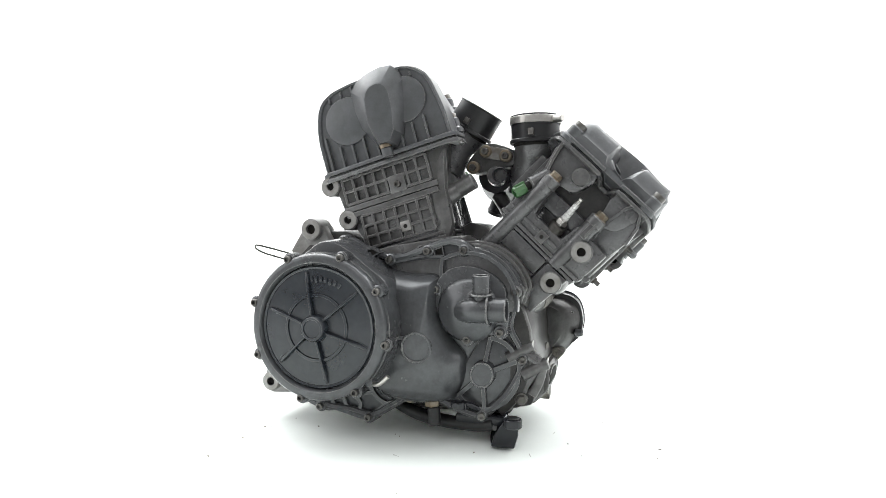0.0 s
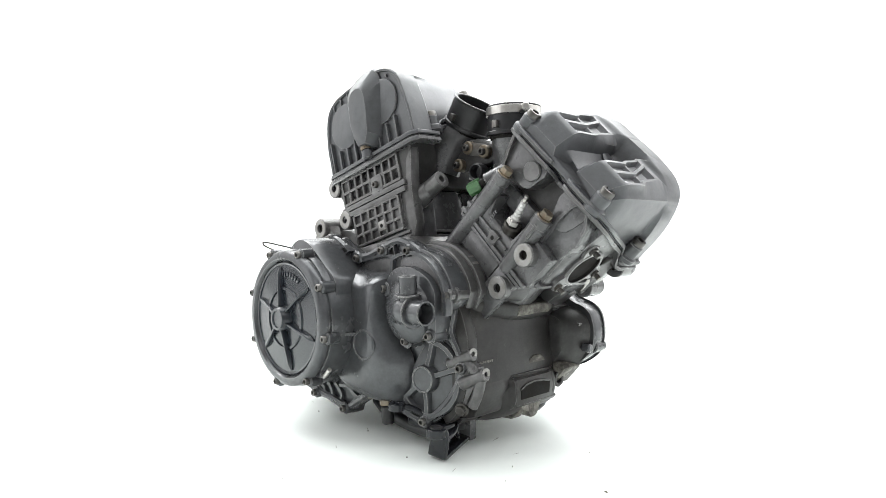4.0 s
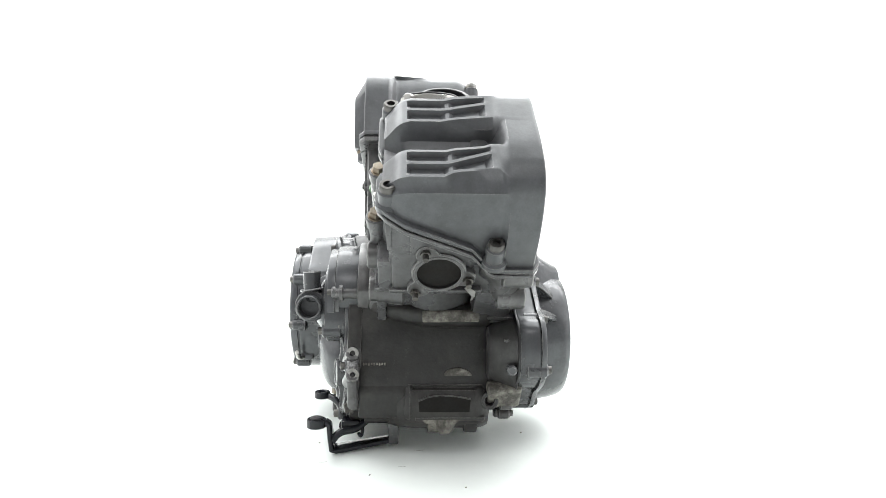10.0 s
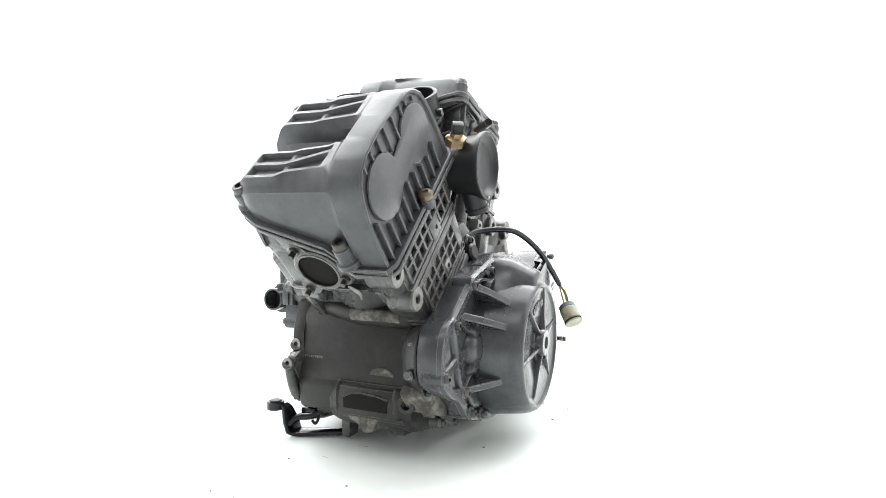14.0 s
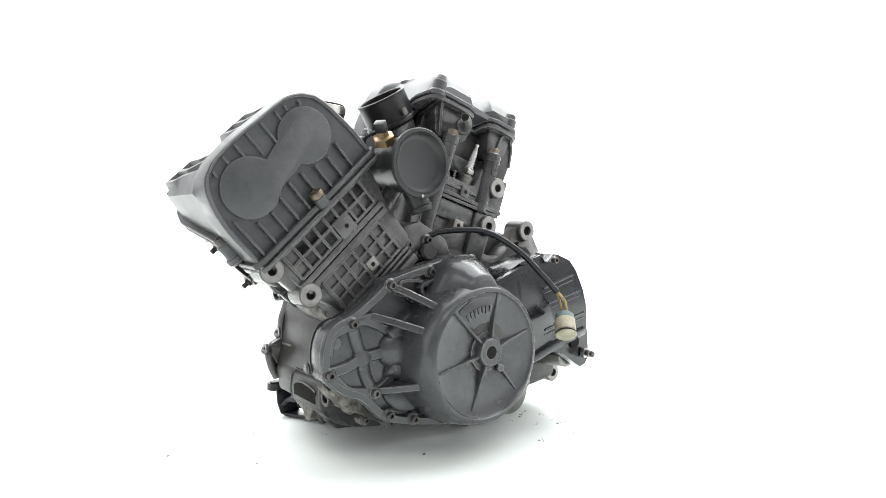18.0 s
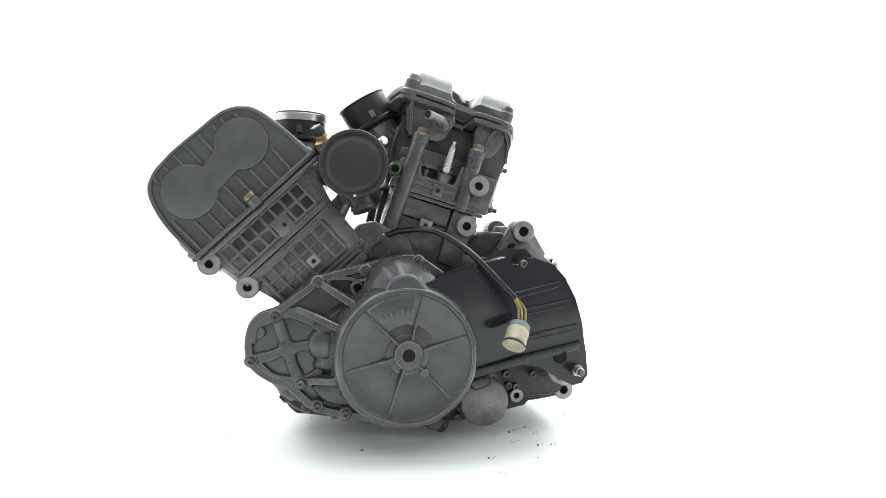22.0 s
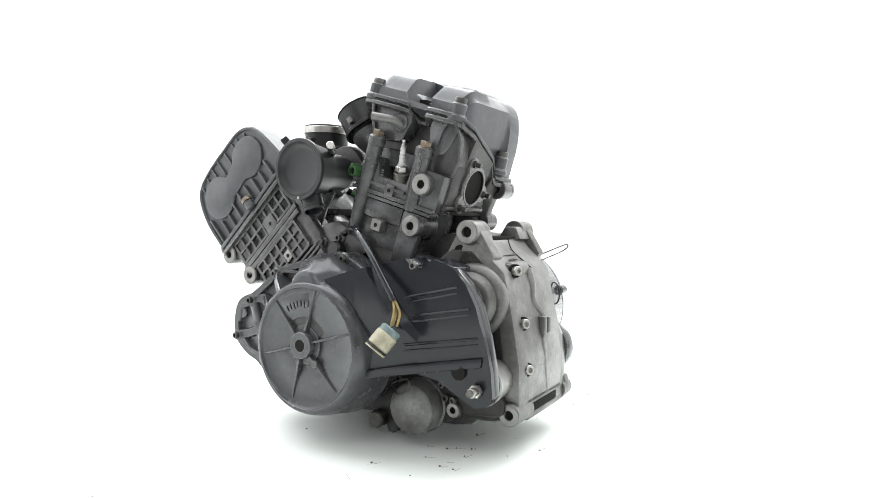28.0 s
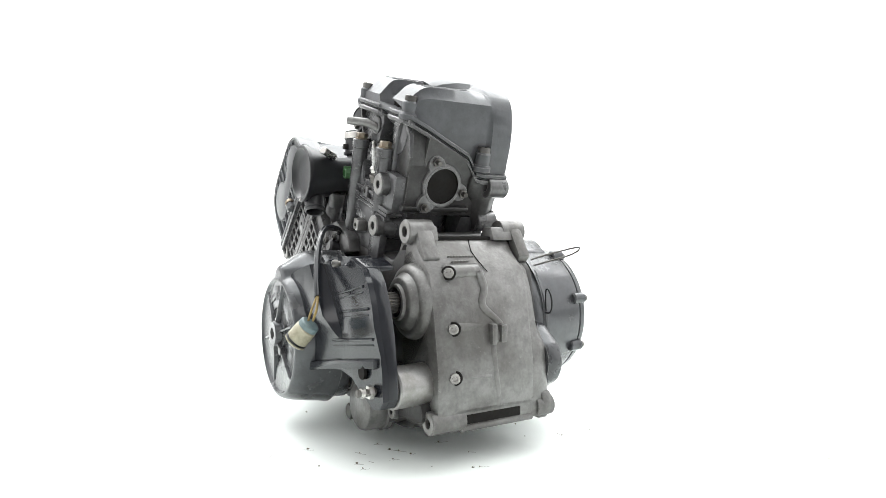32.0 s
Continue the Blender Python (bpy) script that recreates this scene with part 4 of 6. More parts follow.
    # dark sector painted as the shade beside the hub
    part("hub_recess", prism([(CX + r * math.cos(radians(a)), CZ + r * math.sin(radians(a))) for r, arc in ((0.0385, range(50, 160, 10)), (0.02, range(156, 46, -10))) for a in arc], 0.208, 0.2112, 0.0005), OILY_SHADE, gen)
    part("hub_flange", spin([(0.015, 0), (0.027, 0), (0.026, 0.004), (0.015, 0.005)], (CX, 0.2085, CZ), (0, 1, 0), 40), PAINT, gen)
    part("hub", spin([(0, 0), (0.0195, 0), (0.0188, 0.012), (0.0175, 0.0135), (0.0085, 0.0135), (0.0085, 0.005), (0, 0.005)], (CX, 0.209, CZ), (0, 1, 0), 36), PAINT, gen)
    part("hexagon_socket", spin([(0, 0), (0.0088, 0), (0.0088, 0.0005), (0, 0.0005)], (CX, 0.2222, CZ), (0, 1, 0), 6), HOLE_SHADE, gen)
    for a in (45, 104, 164, 227, 287, 345):
        a = radians(a)
        part("rib", loft([[(CX + math.cos(a) * r - math.sin(a) * q, 0.2085 + h, CZ + math.sin(a) * r + math.cos(a) * q) for q, h in ((-0.0036, -0.002), (-0.0014, 0.0045 * k), (0.0014, 0.0045 * k), (0.0036, -0.002))]
                          for r, k in ((0.019, 2.4), (0.04, 1.8), (0.06, 1.5), (0.076, 1.2), (0.081, 0.6))], bevel=0.0006), PAINT, gen)
    part("pip", rod((CX - 0.021, 0.208, CZ - 0.0235), (CX - 0.021, 0.2185, CZ - 0.0235), 0.0055, 0.001, 16), PAINT, gen)
    for i in range(7):
        a = radians(95 - 6.6 * i)
        hh = 0.0062 if i in (1, 4) else 0.0042
        part("raised_mark", box(-0.0021, 0.0021, -0.0012, 0.0012, -hh, 0.0042, 0.0005, m=Matrix.Translation((CX + 0.056 * math.cos(a), 0.2135, CZ + 0.056 * math.sin(a))) @ Matrix.Rotation(radians(90) - a, 4, "Y")), PAINT, gen)
    # sprocket guard: a curved shell with a deep rear edge, standing proud beside the generator
    def bulge(p):
        # the front panel stands proud of the ribbed rear panel along a slanting crease that dies away below
        off = (p.x - (-0.045 - (0.25 - max(p.z, 0.16)) * 0.8)) * 0.78
        step = 0.03 + off * 0.1 if off >= 0 else (0.03 + off / 0.007 * 0.017 if off > -0.007 else max(0.0, 0.013 + (off + 0.007) * 0.1))
        flat = float(np.interp(p.x, (-0.215, -0.15, -0.113, -0.02, 0.02), (0.0, 0.0085, 0.0125, 0.031, 0.036)))
        h = min(1.0, max(0.0, (p.z - 0.15) / 0.035))
        return (0, flat + (step - flat) * h if p.y > 0.15 else 0, 0)

    guard = [(0.017, 0.231), (-0.02, 0.243), (-0.065, 0.254), (-0.096, 0.262), (-0.105, 0.252), (-0.12, 0.251), (-0.135, 0.262), (-0.165, 0.252), (-0.182, 0.234), (-0.197, 0.206),
             (-0.208, 0.171), (-0.216, 0.129), (-0.219, 0.096), (-0.211, 0.085), (-0.196, 0.082), (-0.167, 0.098), (-0.146, 0.111), (-0.118, 0.116), (-0.063, 0.108), (-0.03, 0.1), (-0.03, 0.16)]
    bm = bmesh.new()
    for y, k in ((0.158, 1), (0.166, 1)):
        ring_v = [bm.verts.new((x, y, z)) for x, z in guard]
        bm.faces.new(ring_v if y < 0.16 else ring_v[::-1])
    n = len(guard)
    bm.verts.ensure_lookup_table()
    for i in range(n):
        bm.faces.new((bm.verts[i], bm.verts[(i + 1) % n], bm.verts[n + (i + 1) % n], bm.verts[n + i]))
    bmesh.ops.triangulate(bm, faces=[f for f in bm.faces if len(f.verts) > 4])
    for x in (-0.18, -0.15, -0.12, -0.09, -0.06, -0.03):
        bmesh.ops.bisect_plane(bm, geom=bm.verts[:] + bm.edges[:] + bm.faces[:], plane_co=(x, 0, 0), plane_no=(1, 0, 0))
    for z in (0.15, 0.1675, 0.185):
        bmesh.ops.bisect_plane(bm, geom=bm.verts[:] + bm.edges[:] + bm.faces[:], plane_co=(0, 0, z), plane_no=(0, 0, 1))
    for shift in (0.0, -0.009):
        bmesh.ops.bisect_plane(bm, geom=bm.verts[:] + bm.edges[:] + bm.faces[:], plane_co=(-0.045 + shift, 0, 0.25), plane_no=(0.78, 0, -0.625))
    soften(bm, 0.002)
    sp = part("sprocket_cover", warp(bm, bulge), BLACK, ENGINE, "glossy black plastic front sprocket cover with ribs")
    edge = [(-0.165, 0.252), (-0.182, 0.234), (-0.197, 0.206), (-0.208, 0.171), (-0.216, 0.129), (-0.219, 0.096), (-0.211, 0.085)]
    part("rear_edge", warp(prism(edge + [(x + 0.006, z - 0.002) for x, z in edge[::-1]], 0.145, 0.16, 0.0015), bulge), BLACK, sp)
    top = [(0.0, 0.2375), (-0.06, 0.2535), (-0.096, 0.2625), (-0.105, 0.2525), (-0.12, 0.2515), (-0.135, 0.2625), (-0.165, 0.2525)]
    part("top_edge", warp(prism(top + [(x, z - 0.006) for x, z in top[::-1]], 0.126, 0.16, 0.0012), bulge), BLACK, sp)
    low = [(-0.196, 0.082), (-0.167, 0.098), (-0.146, 0.111), (-0.118, 0.116), (-0.063, 0.108), (-0.035, 0.101)]
    part("lower_edge", warp(prism(low + [(x, z + 0.005) for x, z in low[::-1]], 0.13, 0.16, 0.0012), bulge), BLACK, sp)
    part("lower_step", warp(prism([(-0.035, 0.1), (-0.07, 0.108), (-0.118, 0.117), (-0.16, 0.125), (-0.205, 0.133), (-0.206, 0.1455), (-0.15, 0.136), (-0.03, 0.112)], 0.16, 0.1705, 0.002), bulge), BLACK, sp)
    for p, q in (((-0.1, 0.213), (-0.172, 0.2295)), ((-0.11, 0.19), (-0.189, 0.204)), ((-0.1, 0.152), (-0.2, 0.1685))):
        path = [(p[0] + (q[0] - p[0]) * t / 6, 0.166, p[1] + (q[1] - p[1]) * t / 6) for t in range(7)]
        part("rib", warp(tube(path, 0.0019, 1, 8), bulge), BLACK, sp)
        part("groove_lip", warp(tube([(x, y - 0.0008, z - 0.0075) for x, y, z in path], 0.0016, 1, 8), bulge), BLACK, sp)
    part("bore", warp(rod((-0.1756, 0.163, 0.1245), (-0.1756, 0.1668, 0.1245), 0.0095, 0.0003, 24), lambda p: (0, 0.0085, 0)), HOLE_SHADE, sp)
    bolt(sp, (-0.116, 0.183, 0.2545), (0, 1, 0))
    part("stud", rod((-0.2, 0.165, 0.105), (-0.2, 0.192, 0.105), 0.0045), STEEL, sp)
    part("stud_nut", spin([(0, 0), (0.0085, 0), (0.0085, 0.006), (0, 0.006)], (-0.2, 0.171, 0.105), (0, 1, 0), 6), BRIGHT, sp)
    part("stud_collar", rod((-0.2, 0.181, 0.105), (-0.2, 0.187, 0.105), 0.0062, 0.001, 16), BRIGHT, sp)
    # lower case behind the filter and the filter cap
    low = part("lower_case", prism(smooth([(0.02, 0.06), (-0.03, 0.09), (-0.1, 0.115), (-0.16, 0.11), (-0.2, 0.08), (-0.2, 0.055), (-0.15, 0.05), (-0.12, 0.035), (-0.06, 0.02), (0.0, 0.025)], 3), 0.06, 0.106, 0.004), GRIMY, ENGINE, "dark lower case with small bolts")
    for p in ((-0.12, 0.07), (-0.131, 0.068), (-0.157, 0.086), (-0.044, 0.026)):
        bolt(low, (p[0], 0.107, p[1]), (0, 1, 0))
    boss("mounting_lug", (-0.132, 0.055), 0.07, 0.112, 0.0105, 0.0045, low, CASE)
    part("plug_boss", rod((-0.008, 0.08, 0.024), (-0.008, 0.122, 0.024), 0.0125, 0.002, 20), STEEL, low)
    part("drop_foot", prism(smooth([(-0.012, 0.04), (-0.036, 0.04), (-0.034, 0.012), (-0.026, 0.0015), (-0.018, 0.0015), (-0.012, 0.012)], 2), 0.075, 0.1, 0.003), DARK, low)
    fil = part("oil_filter_cover", spin([(0, 0), (0.0385, 0), (0.0385, 0.008), (0.036, 0.01), (0.0355, 0.032), (0.034, 0.0365), (0.03, 0.039), (0, 0.04)], (-0.0785, 0.098, 0.0535), (0, 1, 0), 56), ALU, ENGINE, "round bare aluminium oil filter cover")
    for p in ((-0.115, 0.088), (-0.045, 0.087)):
        bolt(fil, (p[0], 0.11, p[1]), (0, 1, 0))
    part("wire_loop", tube([(-0.052, 0.14, 0.087), (-0.079, 0.146, 0.098), (-0.085, 0.147, 0.09), (-0.078, 0.147, 0.08), (-0.062, 0.145, 0.075), (-0.055, 0.14, 0.082)], 0.0012, 4, 8, closed=True), STEEL, ENGINE, "thin steel wire loop over the filter")
    # output shaft and its bearing boss
    sx, sz = -0.153, 0.2045
    shaft = part("output_shaft", rod((sx, 0.07, sz), (sx, 0.158, sz), 0.0125), STEEL, ENGINE, "bright splined output shaft")
    spline = finish(rod((0, 0.118, 0), (0, 0.156, 0), 0.0014, 0.0004, 6), "spline", STEEL)
    for i in range(20):
        a = 2 * math.pi * i / 20
        part("spline", spline, None, shaft, "", Matrix.Translation((sx + 0.0127 * math.cos(a), 0, sz + 0.0127 * math.sin(a))))
    seat = part("bearing_boss", spin([(0.0145, -0.035), (0.05, -0.035), (0.0505, -0.008), (0.0495, -0.003), (0.0465, 0.001), (0.041, 0.0035), (0.0385, 0.0035), (0.0355, 0.006), (0.0335, 0.0115), (0.031, 0.0135), (0.0245, 0.0145), (0.0235, 0.0185), (0.0205, 0.0195), (0.019, 0.0165), (0.0145, 0.0165)], (sx, 0.1, sz), (0, 1, 0), 56), ALU, ENGINE, "stepped bare aluminium bearing boss")
    part("oil_seal", spin([(0.0128, 0), (0.0188, 0), (0.0186, 0.0172), (0.016, 0.0182), (0.0128, 0.017)], (sx, 0.1, sz), (0, 1, 0), 40), RUBBER, seat)
    part("spacer_boss", rod((-0.18, 0.07, 0.102), (-0.193, 0.146, 0.104), 0.0265, 0.002, 32), MACHINED, REAR)
    part("spacer_face", rod((-0.1928, 0.145, 0.104), (-0.1934, 0.148, 0.104), 0.021, 0.0008, 28), STEEL, REAR)
    return side, gen, sp


LEFT, GEN, SPROCKET = left_side()


# ---- the two banks: one casting, turned half round; local x to the intake, y away from the cam chain, z up the bore ----
def basis(x, z, y0):
    x, z = Vector(x), Vector(z)
    y = z.cross(x)
    m = Matrix((x, y, z)).transposed().to_4x4()
    m.translation = Vector((CX, y0, CZ))
    return m


REAR_BANK = basis((0.9659, 0, 0.2588), (-0.2588, 0, 0.9659), 0.011)
FRONT_BANK = basis((-0.7071, 0, 0.7071), (0.7071, 0, 0.7071), 0.0305)
# the castings lean out a little more than the intake tracts
REAR_CAST = REAR_BANK @ Matrix.Translation((0.012, 0, 0)) @ Matrix.Rotation(-0.028, 4, "Y")
FRONT_CAST = FRONT_BANK @ Matrix.Translation((-0.012, 0, 0)) @ Matrix.Rotation(0.028, 4, "Y")


def swap(pts, w0, w1, bevel=0.003, draft=0.0, bm=None):
    """Outline in (v, u) drawn along the local y."""
    return prism(pts, w0, w1, bevel, bm, draft)


def bank(m, front):
    side = "front" if front else "rear"
    cast = DARK if front else SOOTY
    soot = DARK if front else OILY_SHADE
    # barrel
    barrel = part("cylinder", rod((-0.006, 0.012, 0.112), (-0.006, 0.012, 0.2065), 0.062, 0.003, 56), cast, ENGINE, "dark grey %s cylinder barrel with a cast rib lattice" % side, m)
    part("chain_tunnel", swap([(-0.066, 0.115), (-0.074, 0.165), (-0.086, 0.206), (0.064, 0.206), (0.062, 0.165), (0.056, 0.115)], -0.0855, -0.035, 0.006), cast, barrel)
    part("plug_block", swap([(-0.058, 0.115), (-0.062, 0.2062), (0.052, 0.2062), (0.046, 0.115)], 0.04, 0.076, 0.006), cast, barrel)
    # head: the deck steps up to the plug side
    rows = ((-0.0885, 0.262, 0.006), (-0.04, 0.266, 0.0), (-0.022, 0.293, -0.012), (0.03, 0.316, -0.014), (0.045, 0.322, -0.016))
    head = part("cylinder_head", loft([[(x, w, u) for x, u in ((-0.086, 0.207), (-0.088, 0.235), (-0.09, 0.26), (-0.1 + 0.3 * (u0 - 0.262) * 0, u0), (0.088 + e, u0), (0.074, 0.24), (0.066, 0.207))] for w, u0, e in rows], bevel=0.003),
                soot, ENGINE, "dark grey %s cylinder head, oily round the ports" % side, m)
    # flange and struts on the plug side, with the dark plug well between the humps
    for x0, x1 in ((-0.089, -0.036), (0.002, 0.0735)):
        part("head_deck", loft([[(x0, w, a - 0.003), (x0, w, a + 0.005), (x1, w, a + 0.005), (x1, w, a - 0.003)] for w, a in ((0.03, 0.315), (0.06, 0.33), (0.0745, 0.336))], bevel=0.0015), cast, head)
    for x0, x1 in ((-0.08, -0.037), (0.0, 0.068)):
        part("cam_end_wall", prism(smooth([(x0, 0.336), (x0 + 0.002, 0.306), (x0 + 0.012, 0.29), (x1 - 0.012, 0.286), (x1 - 0.002, 0.304), (x1, 0.336)], 2), 0.04, 0.0715, 0.004), cast, head)
    # thin rib at the intake corner, arched pair of ribs at the exhaust corner
    part("strut", loft([[(x, w, u) for x, w in ((x0, 0.05), (x0, w1), (x0 + 0.0045, w1), (x0 + 0.0045, 0.05))] for x0, w1, u in ((0.0655, 0.079, 0.338), (0.06, 0.077, 0.312), (0.0525, 0.074, 0.286))], bevel=0.001), CASE, head)
    corner = [(-0.067, 0.34), (-0.0595, 0.325), (-0.0555, 0.3), (-0.0565, 0.262), (-0.09, 0.262), (-0.094, 0.29), (-0.0895, 0.317), (-0.08, 0.333)]
    part("corner_wall", prism(corner, 0.03, 0.069, 0.003), soot, head)
    part("rib", band(corner[:4], 0.0026, 0.066, 0.0755), cast, head)
    part("rib", band([corner[0]] + corner[7:4:-1], 0.0026, 0.066, (0.0755, 0.074, 0.072, 0.07)), cast, head)
    part("runner_flank", prism([(-0.092, 0.212), (-0.0935, 0.278), (-0.086, 0.29), (-0.056, 0.293), (-0.046, 0.284), (-0.045, 0.212)], 0.0, 0.067, 0.009), soot, head)
    part("tunnel_ledge", prism([(-0.044, 0.25), (-0.046, 0.276), (0.036, 0.276), (0.062, 0.268), (0.062, 0.25)], 0.04, 0.0585, 0.003), cast, head)
    # back of the plug recess, darkened by colour so it looks shaded
    part("recess_wall", swap([(-0.07, 0.25), (-0.074, 0.322), (0.058, 0.322), (0.056, 0.25)], 0.03, 0.046, 0.004), OILY_SHADE, head)
    part("cam_bung", spin([(0, 0), (0.0135, 0), (0.0135, 0.003), (0.012, 0.0045), (0.009, 0.004), (0, 0.004)], (0.0155, 0.0712, 0.3165), (0, 1, 0), 26), CASE, head)

    # chain-side lattice
    def lattice(parent, x0, x1, z0, z1, nx, nz):
        part("panel", box(x0 - 0.003, x1 + 0.003, -0.0885, -0.084, z0 - 0.002, z1 + 0.002, 0.001), CASE, parent)
        for i in range(nx + 1):
            x = x0 + (x1 - x0) * i / nx
            part("rib", box(x - 0.0021, x + 0.0021, -0.0932, -0.086, z0, z1, 0.001), CASE, parent)
        for j in range(nz + 1):
            z = z0 + (z1 - z0) * j / nz
            part("rib", box(x0, x1, -0.0929, -0.086, z - 0.0021, z + 0.0021, 0.001), CASE, parent)
    lattice(barrel, -0.062, 0.047, 0.148, 0.197, 6, 3)
    lattice(head, -0.078, 0.06, 0.219, 0.257, 8, 2)
    part("joint_flange", box(-0.084, 0.066, -0.0935, -0.082, 0.1985, 0.2062, 0.001), CASE, barrel)
    part("joint_flange", box(-0.086, 0.068, -0.0935, -0.082, 0.2078, 0.2155, 0.001), CASE, head)
    part("base_flange", box(-0.07, 0.06, -0.0925, -0.045, 0.116, 0.128, 0.002), CASE, barrel)
    part("base_flange", rod((-0.004, 0.012, 0.114), (-0.004, 0.012, 0.1285), 0.067, 0.002, 56), CASE, barrel)
    for z in (0.1335, 0.1405):
        part("fin", box(-0.074, 0.058, -0.0915, 0.0, z - 0.002, z + 0.002, 0.0008), CASE, barrel)
    x, z = 0.003, 0.1637
    part("square_pad", box(x - 0.008, x + 0.008, -0.0945, -0.086, z - 0.008, z + 0.008, 0.002), MACHINED, barrel)
    part("bore", rod((x, -0.094, z), (x, -0.0949, z), 0.0032, 0.0003, 12), HOLE_SHADE, barrel)
    part("square_pad", box(-0.006, 0.021, -0.0945, -0.086, 0.214, 0.241, 0.003), CASE, head)
    if front:
        part("bore", rod((0.0087, -0.0942, 0.226), (0.0087, -0.095, 0.226), 0.003, 0.0003, 12), HOLE_SHADE, head)
    else:
        part("set_screw", SOCKET, None, head, "bright socket screw", aim((0.0087, -0.0942, 0.226), (0, -1, 0)))
    for x, z, par in ((-0.098, 0.2545, head), (-0.084, 0.198, barrel)):
        part("arm", tube([(x + 0.03, -0.076, z), (x + 0.003, -0.076, z)], 0.0132, 1, 14), CASE, par)
        boss("mounting_lug", (x, z), -0.06, -0.0935, 0.0155, 0.006, par, CASE)
    # tapered horn on the intake side
    part("horn", ring((0.05, -0.0625, 0.187), (0.113, -0.0622, 0.2015), 0.0125, 0.005), CASE, barrel)
    part("horn_root", rod((0.045, -0.0625, 0.186), (0.09, -0.0622, 0.1962), 0.0185, 0.003, 20, r2=0.013), CASE, barrel)
    part("chain_wall", prism([(0.055, 0.12), (0.072, 0.15), (0.075, 0.2), (0.09, 0.262), (0.06, 0.262), (0.05, 0.2), (0.045, 0.12)], -0.088, -0.07, 0.004), CASE, barrel)
    # plug side
    for x, z, par in ((-0.0595, 0.2433, head), (-0.0595, 0.1827, barrel)):
        part("lug_root", rod((x, 0.05, z), (x, 0.086, z), 0.021, 0.004, 24, r2=0.0165), cast, par)
        boss("mounting_lug", (x, z), 0.055, 0.0945, 0.0155, 0.0062, par, CASE)
    part("square_pad", box(-0.0105, 0.0075, 0.078, 0.0955, 0.158, 0.175, 0.002), MACHINED, barrel)
    part("bore", rod((-0.0015, 0.095, 0.1665), (-0.0015, 0.0959, 0.1665), 0.0032, 0.0003, 12), HOLE_SHADE, barrel)
    part("square_pad", box(-0.013, 0.003, 0.076, 0.0885, 0.211, 0.228, 0.002), CASE, head)
    part("bore", rod((-0.005, 0.088, 0.2195), (-0.005, 0.0889, 0.2195), 0.003, 0.0003, 12), HOLE_SHADE, head)
    for x, u0, u1 in ((0.04, 0.13, 0.29), (-0.0445, 0.2, 0.293)):
        part("bolt_tube", rod((x + (0.006 if x > 0 else 0), 0.0785, u0), (x, 0.0835, u1), 0.0118, 0.002, 22), cast, head)
        part("tube_collar", rod((x, 0.083, u1 - 0.014), (x, 0.0835, u1 + 0.0005), 0.0128, 0.0015, 22), cast, head)
        part("hex_bolt", HEX_ZINC, None, head, "yellowed hexagon head bolt", aim((x, 0.0835, u1), (0, 0, 1)))
    # raised casting marks, as plain bars
    for i in range(7):
        part("casting_mark", box(-0.0048, -0.0015, 0.0, 0.0012, 0.0, 0.0024, 0.0003, m=Matrix.Translation((-0.0445, 0.0948, 0.262 + 0.0033 * i))), cast, head)
        part("casting_mark", box(-0.0022, 0.0022, 0.0, 0.0012, 0.0, 0.0022, 0.0003, m=Matrix.Translation((0.018, 0.0815, 0.222 + 0.0035 * i))), cast, head)
    part("mark_plate", box(-0.0508, -0.04, 0.09, 0.0952, 0.258, 0.2875, 0.002), cast, head)
    part("barrel_wall", swap([(-0.068, 0.12), (-0.074, 0.2), (-0.036, 0.2), (-0.034, 0.12)], 0.074, 0.0865, 0.004), cast, barrel)
    part("barrel_wall", swap([(-0.034, 0.172), (-0.034, 0.2), (0.05, 0.2), (0.046, 0.172)], 0.074, 0.0835, 0.004), cast, barrel)
    part("barrel_wall", swap([(-0.034, 0.12), (-0.034, 0.172), (0.046, 0.172), (0.04, 0.12)], 0.07, 0.0795, 0.003), cast, barrel)
    part("joint_line", box(-0.08, 0.06, 0.06, 0.0862, 0.2008, 0.2056, 0.0012), cast, barrel)
    part("joint_flange", box(-0.084, 0.064, 0.05, 0.0868, 0.2068, 0.2125, 0.0012), cast, head)
    part("joint_flange", box(-0.03, 0.062, 0.05, 0.0862, 0.2195, 0.2245, 0.0012), cast, head)
    part("head_wall", swap([(-0.086, 0.207), (-0.088, 0.262), (-0.03, 0.266), (-0.026, 0.235), (0.024, 0.235), (0.03, 0.262), (0.06, 0.25), (0.064, 0.207)], 0.03, 0.0825, 0.004), cast, head)
    part("plug_seat", rod((-0.01, 0.066, 0.228), (-0.0098, 0.0745, 0.2495), 0.0125, 0.002, 20), STEEL, head)
    # spark plug
    seat, lean = Vector((-0.0098, 0.0765, 0.2505)), Vector((0.04, 0.2, 1)).normalized()
    plug = part("spark_plug", spin([(0, 0), (0.0092, 0), (0.0092, 0.006), (0.0078, 0.0075), (0.0055, 0.009)], seat, lean, 6), BRIGHT, ENGINE, "spark plug with a white ribbed insulator", m)
    part("thread", rod(seat - lean * 0.014, seat, 0.0062, 0.001, 16), STEEL, plug)
    body = [(0, 0.0), (0.0068, 0.0)]
    for i in range(5):
        z = 0.001 + 0.0052 * i
        body += [(0.0052 - 0.00025 * i, z), (0.0052 - 0.00025 * i, z + 0.0036), (0.0043 - 0.00025 * i, z + 0.0041), (0.0043 - 0.00025 * i, z + 0.0048)]
    part("insulator", spin(body + [(0.0045, 0.028), (0, 0.028)], seat + lean * 0.0085, lean, 20), CERAMIC, plug)
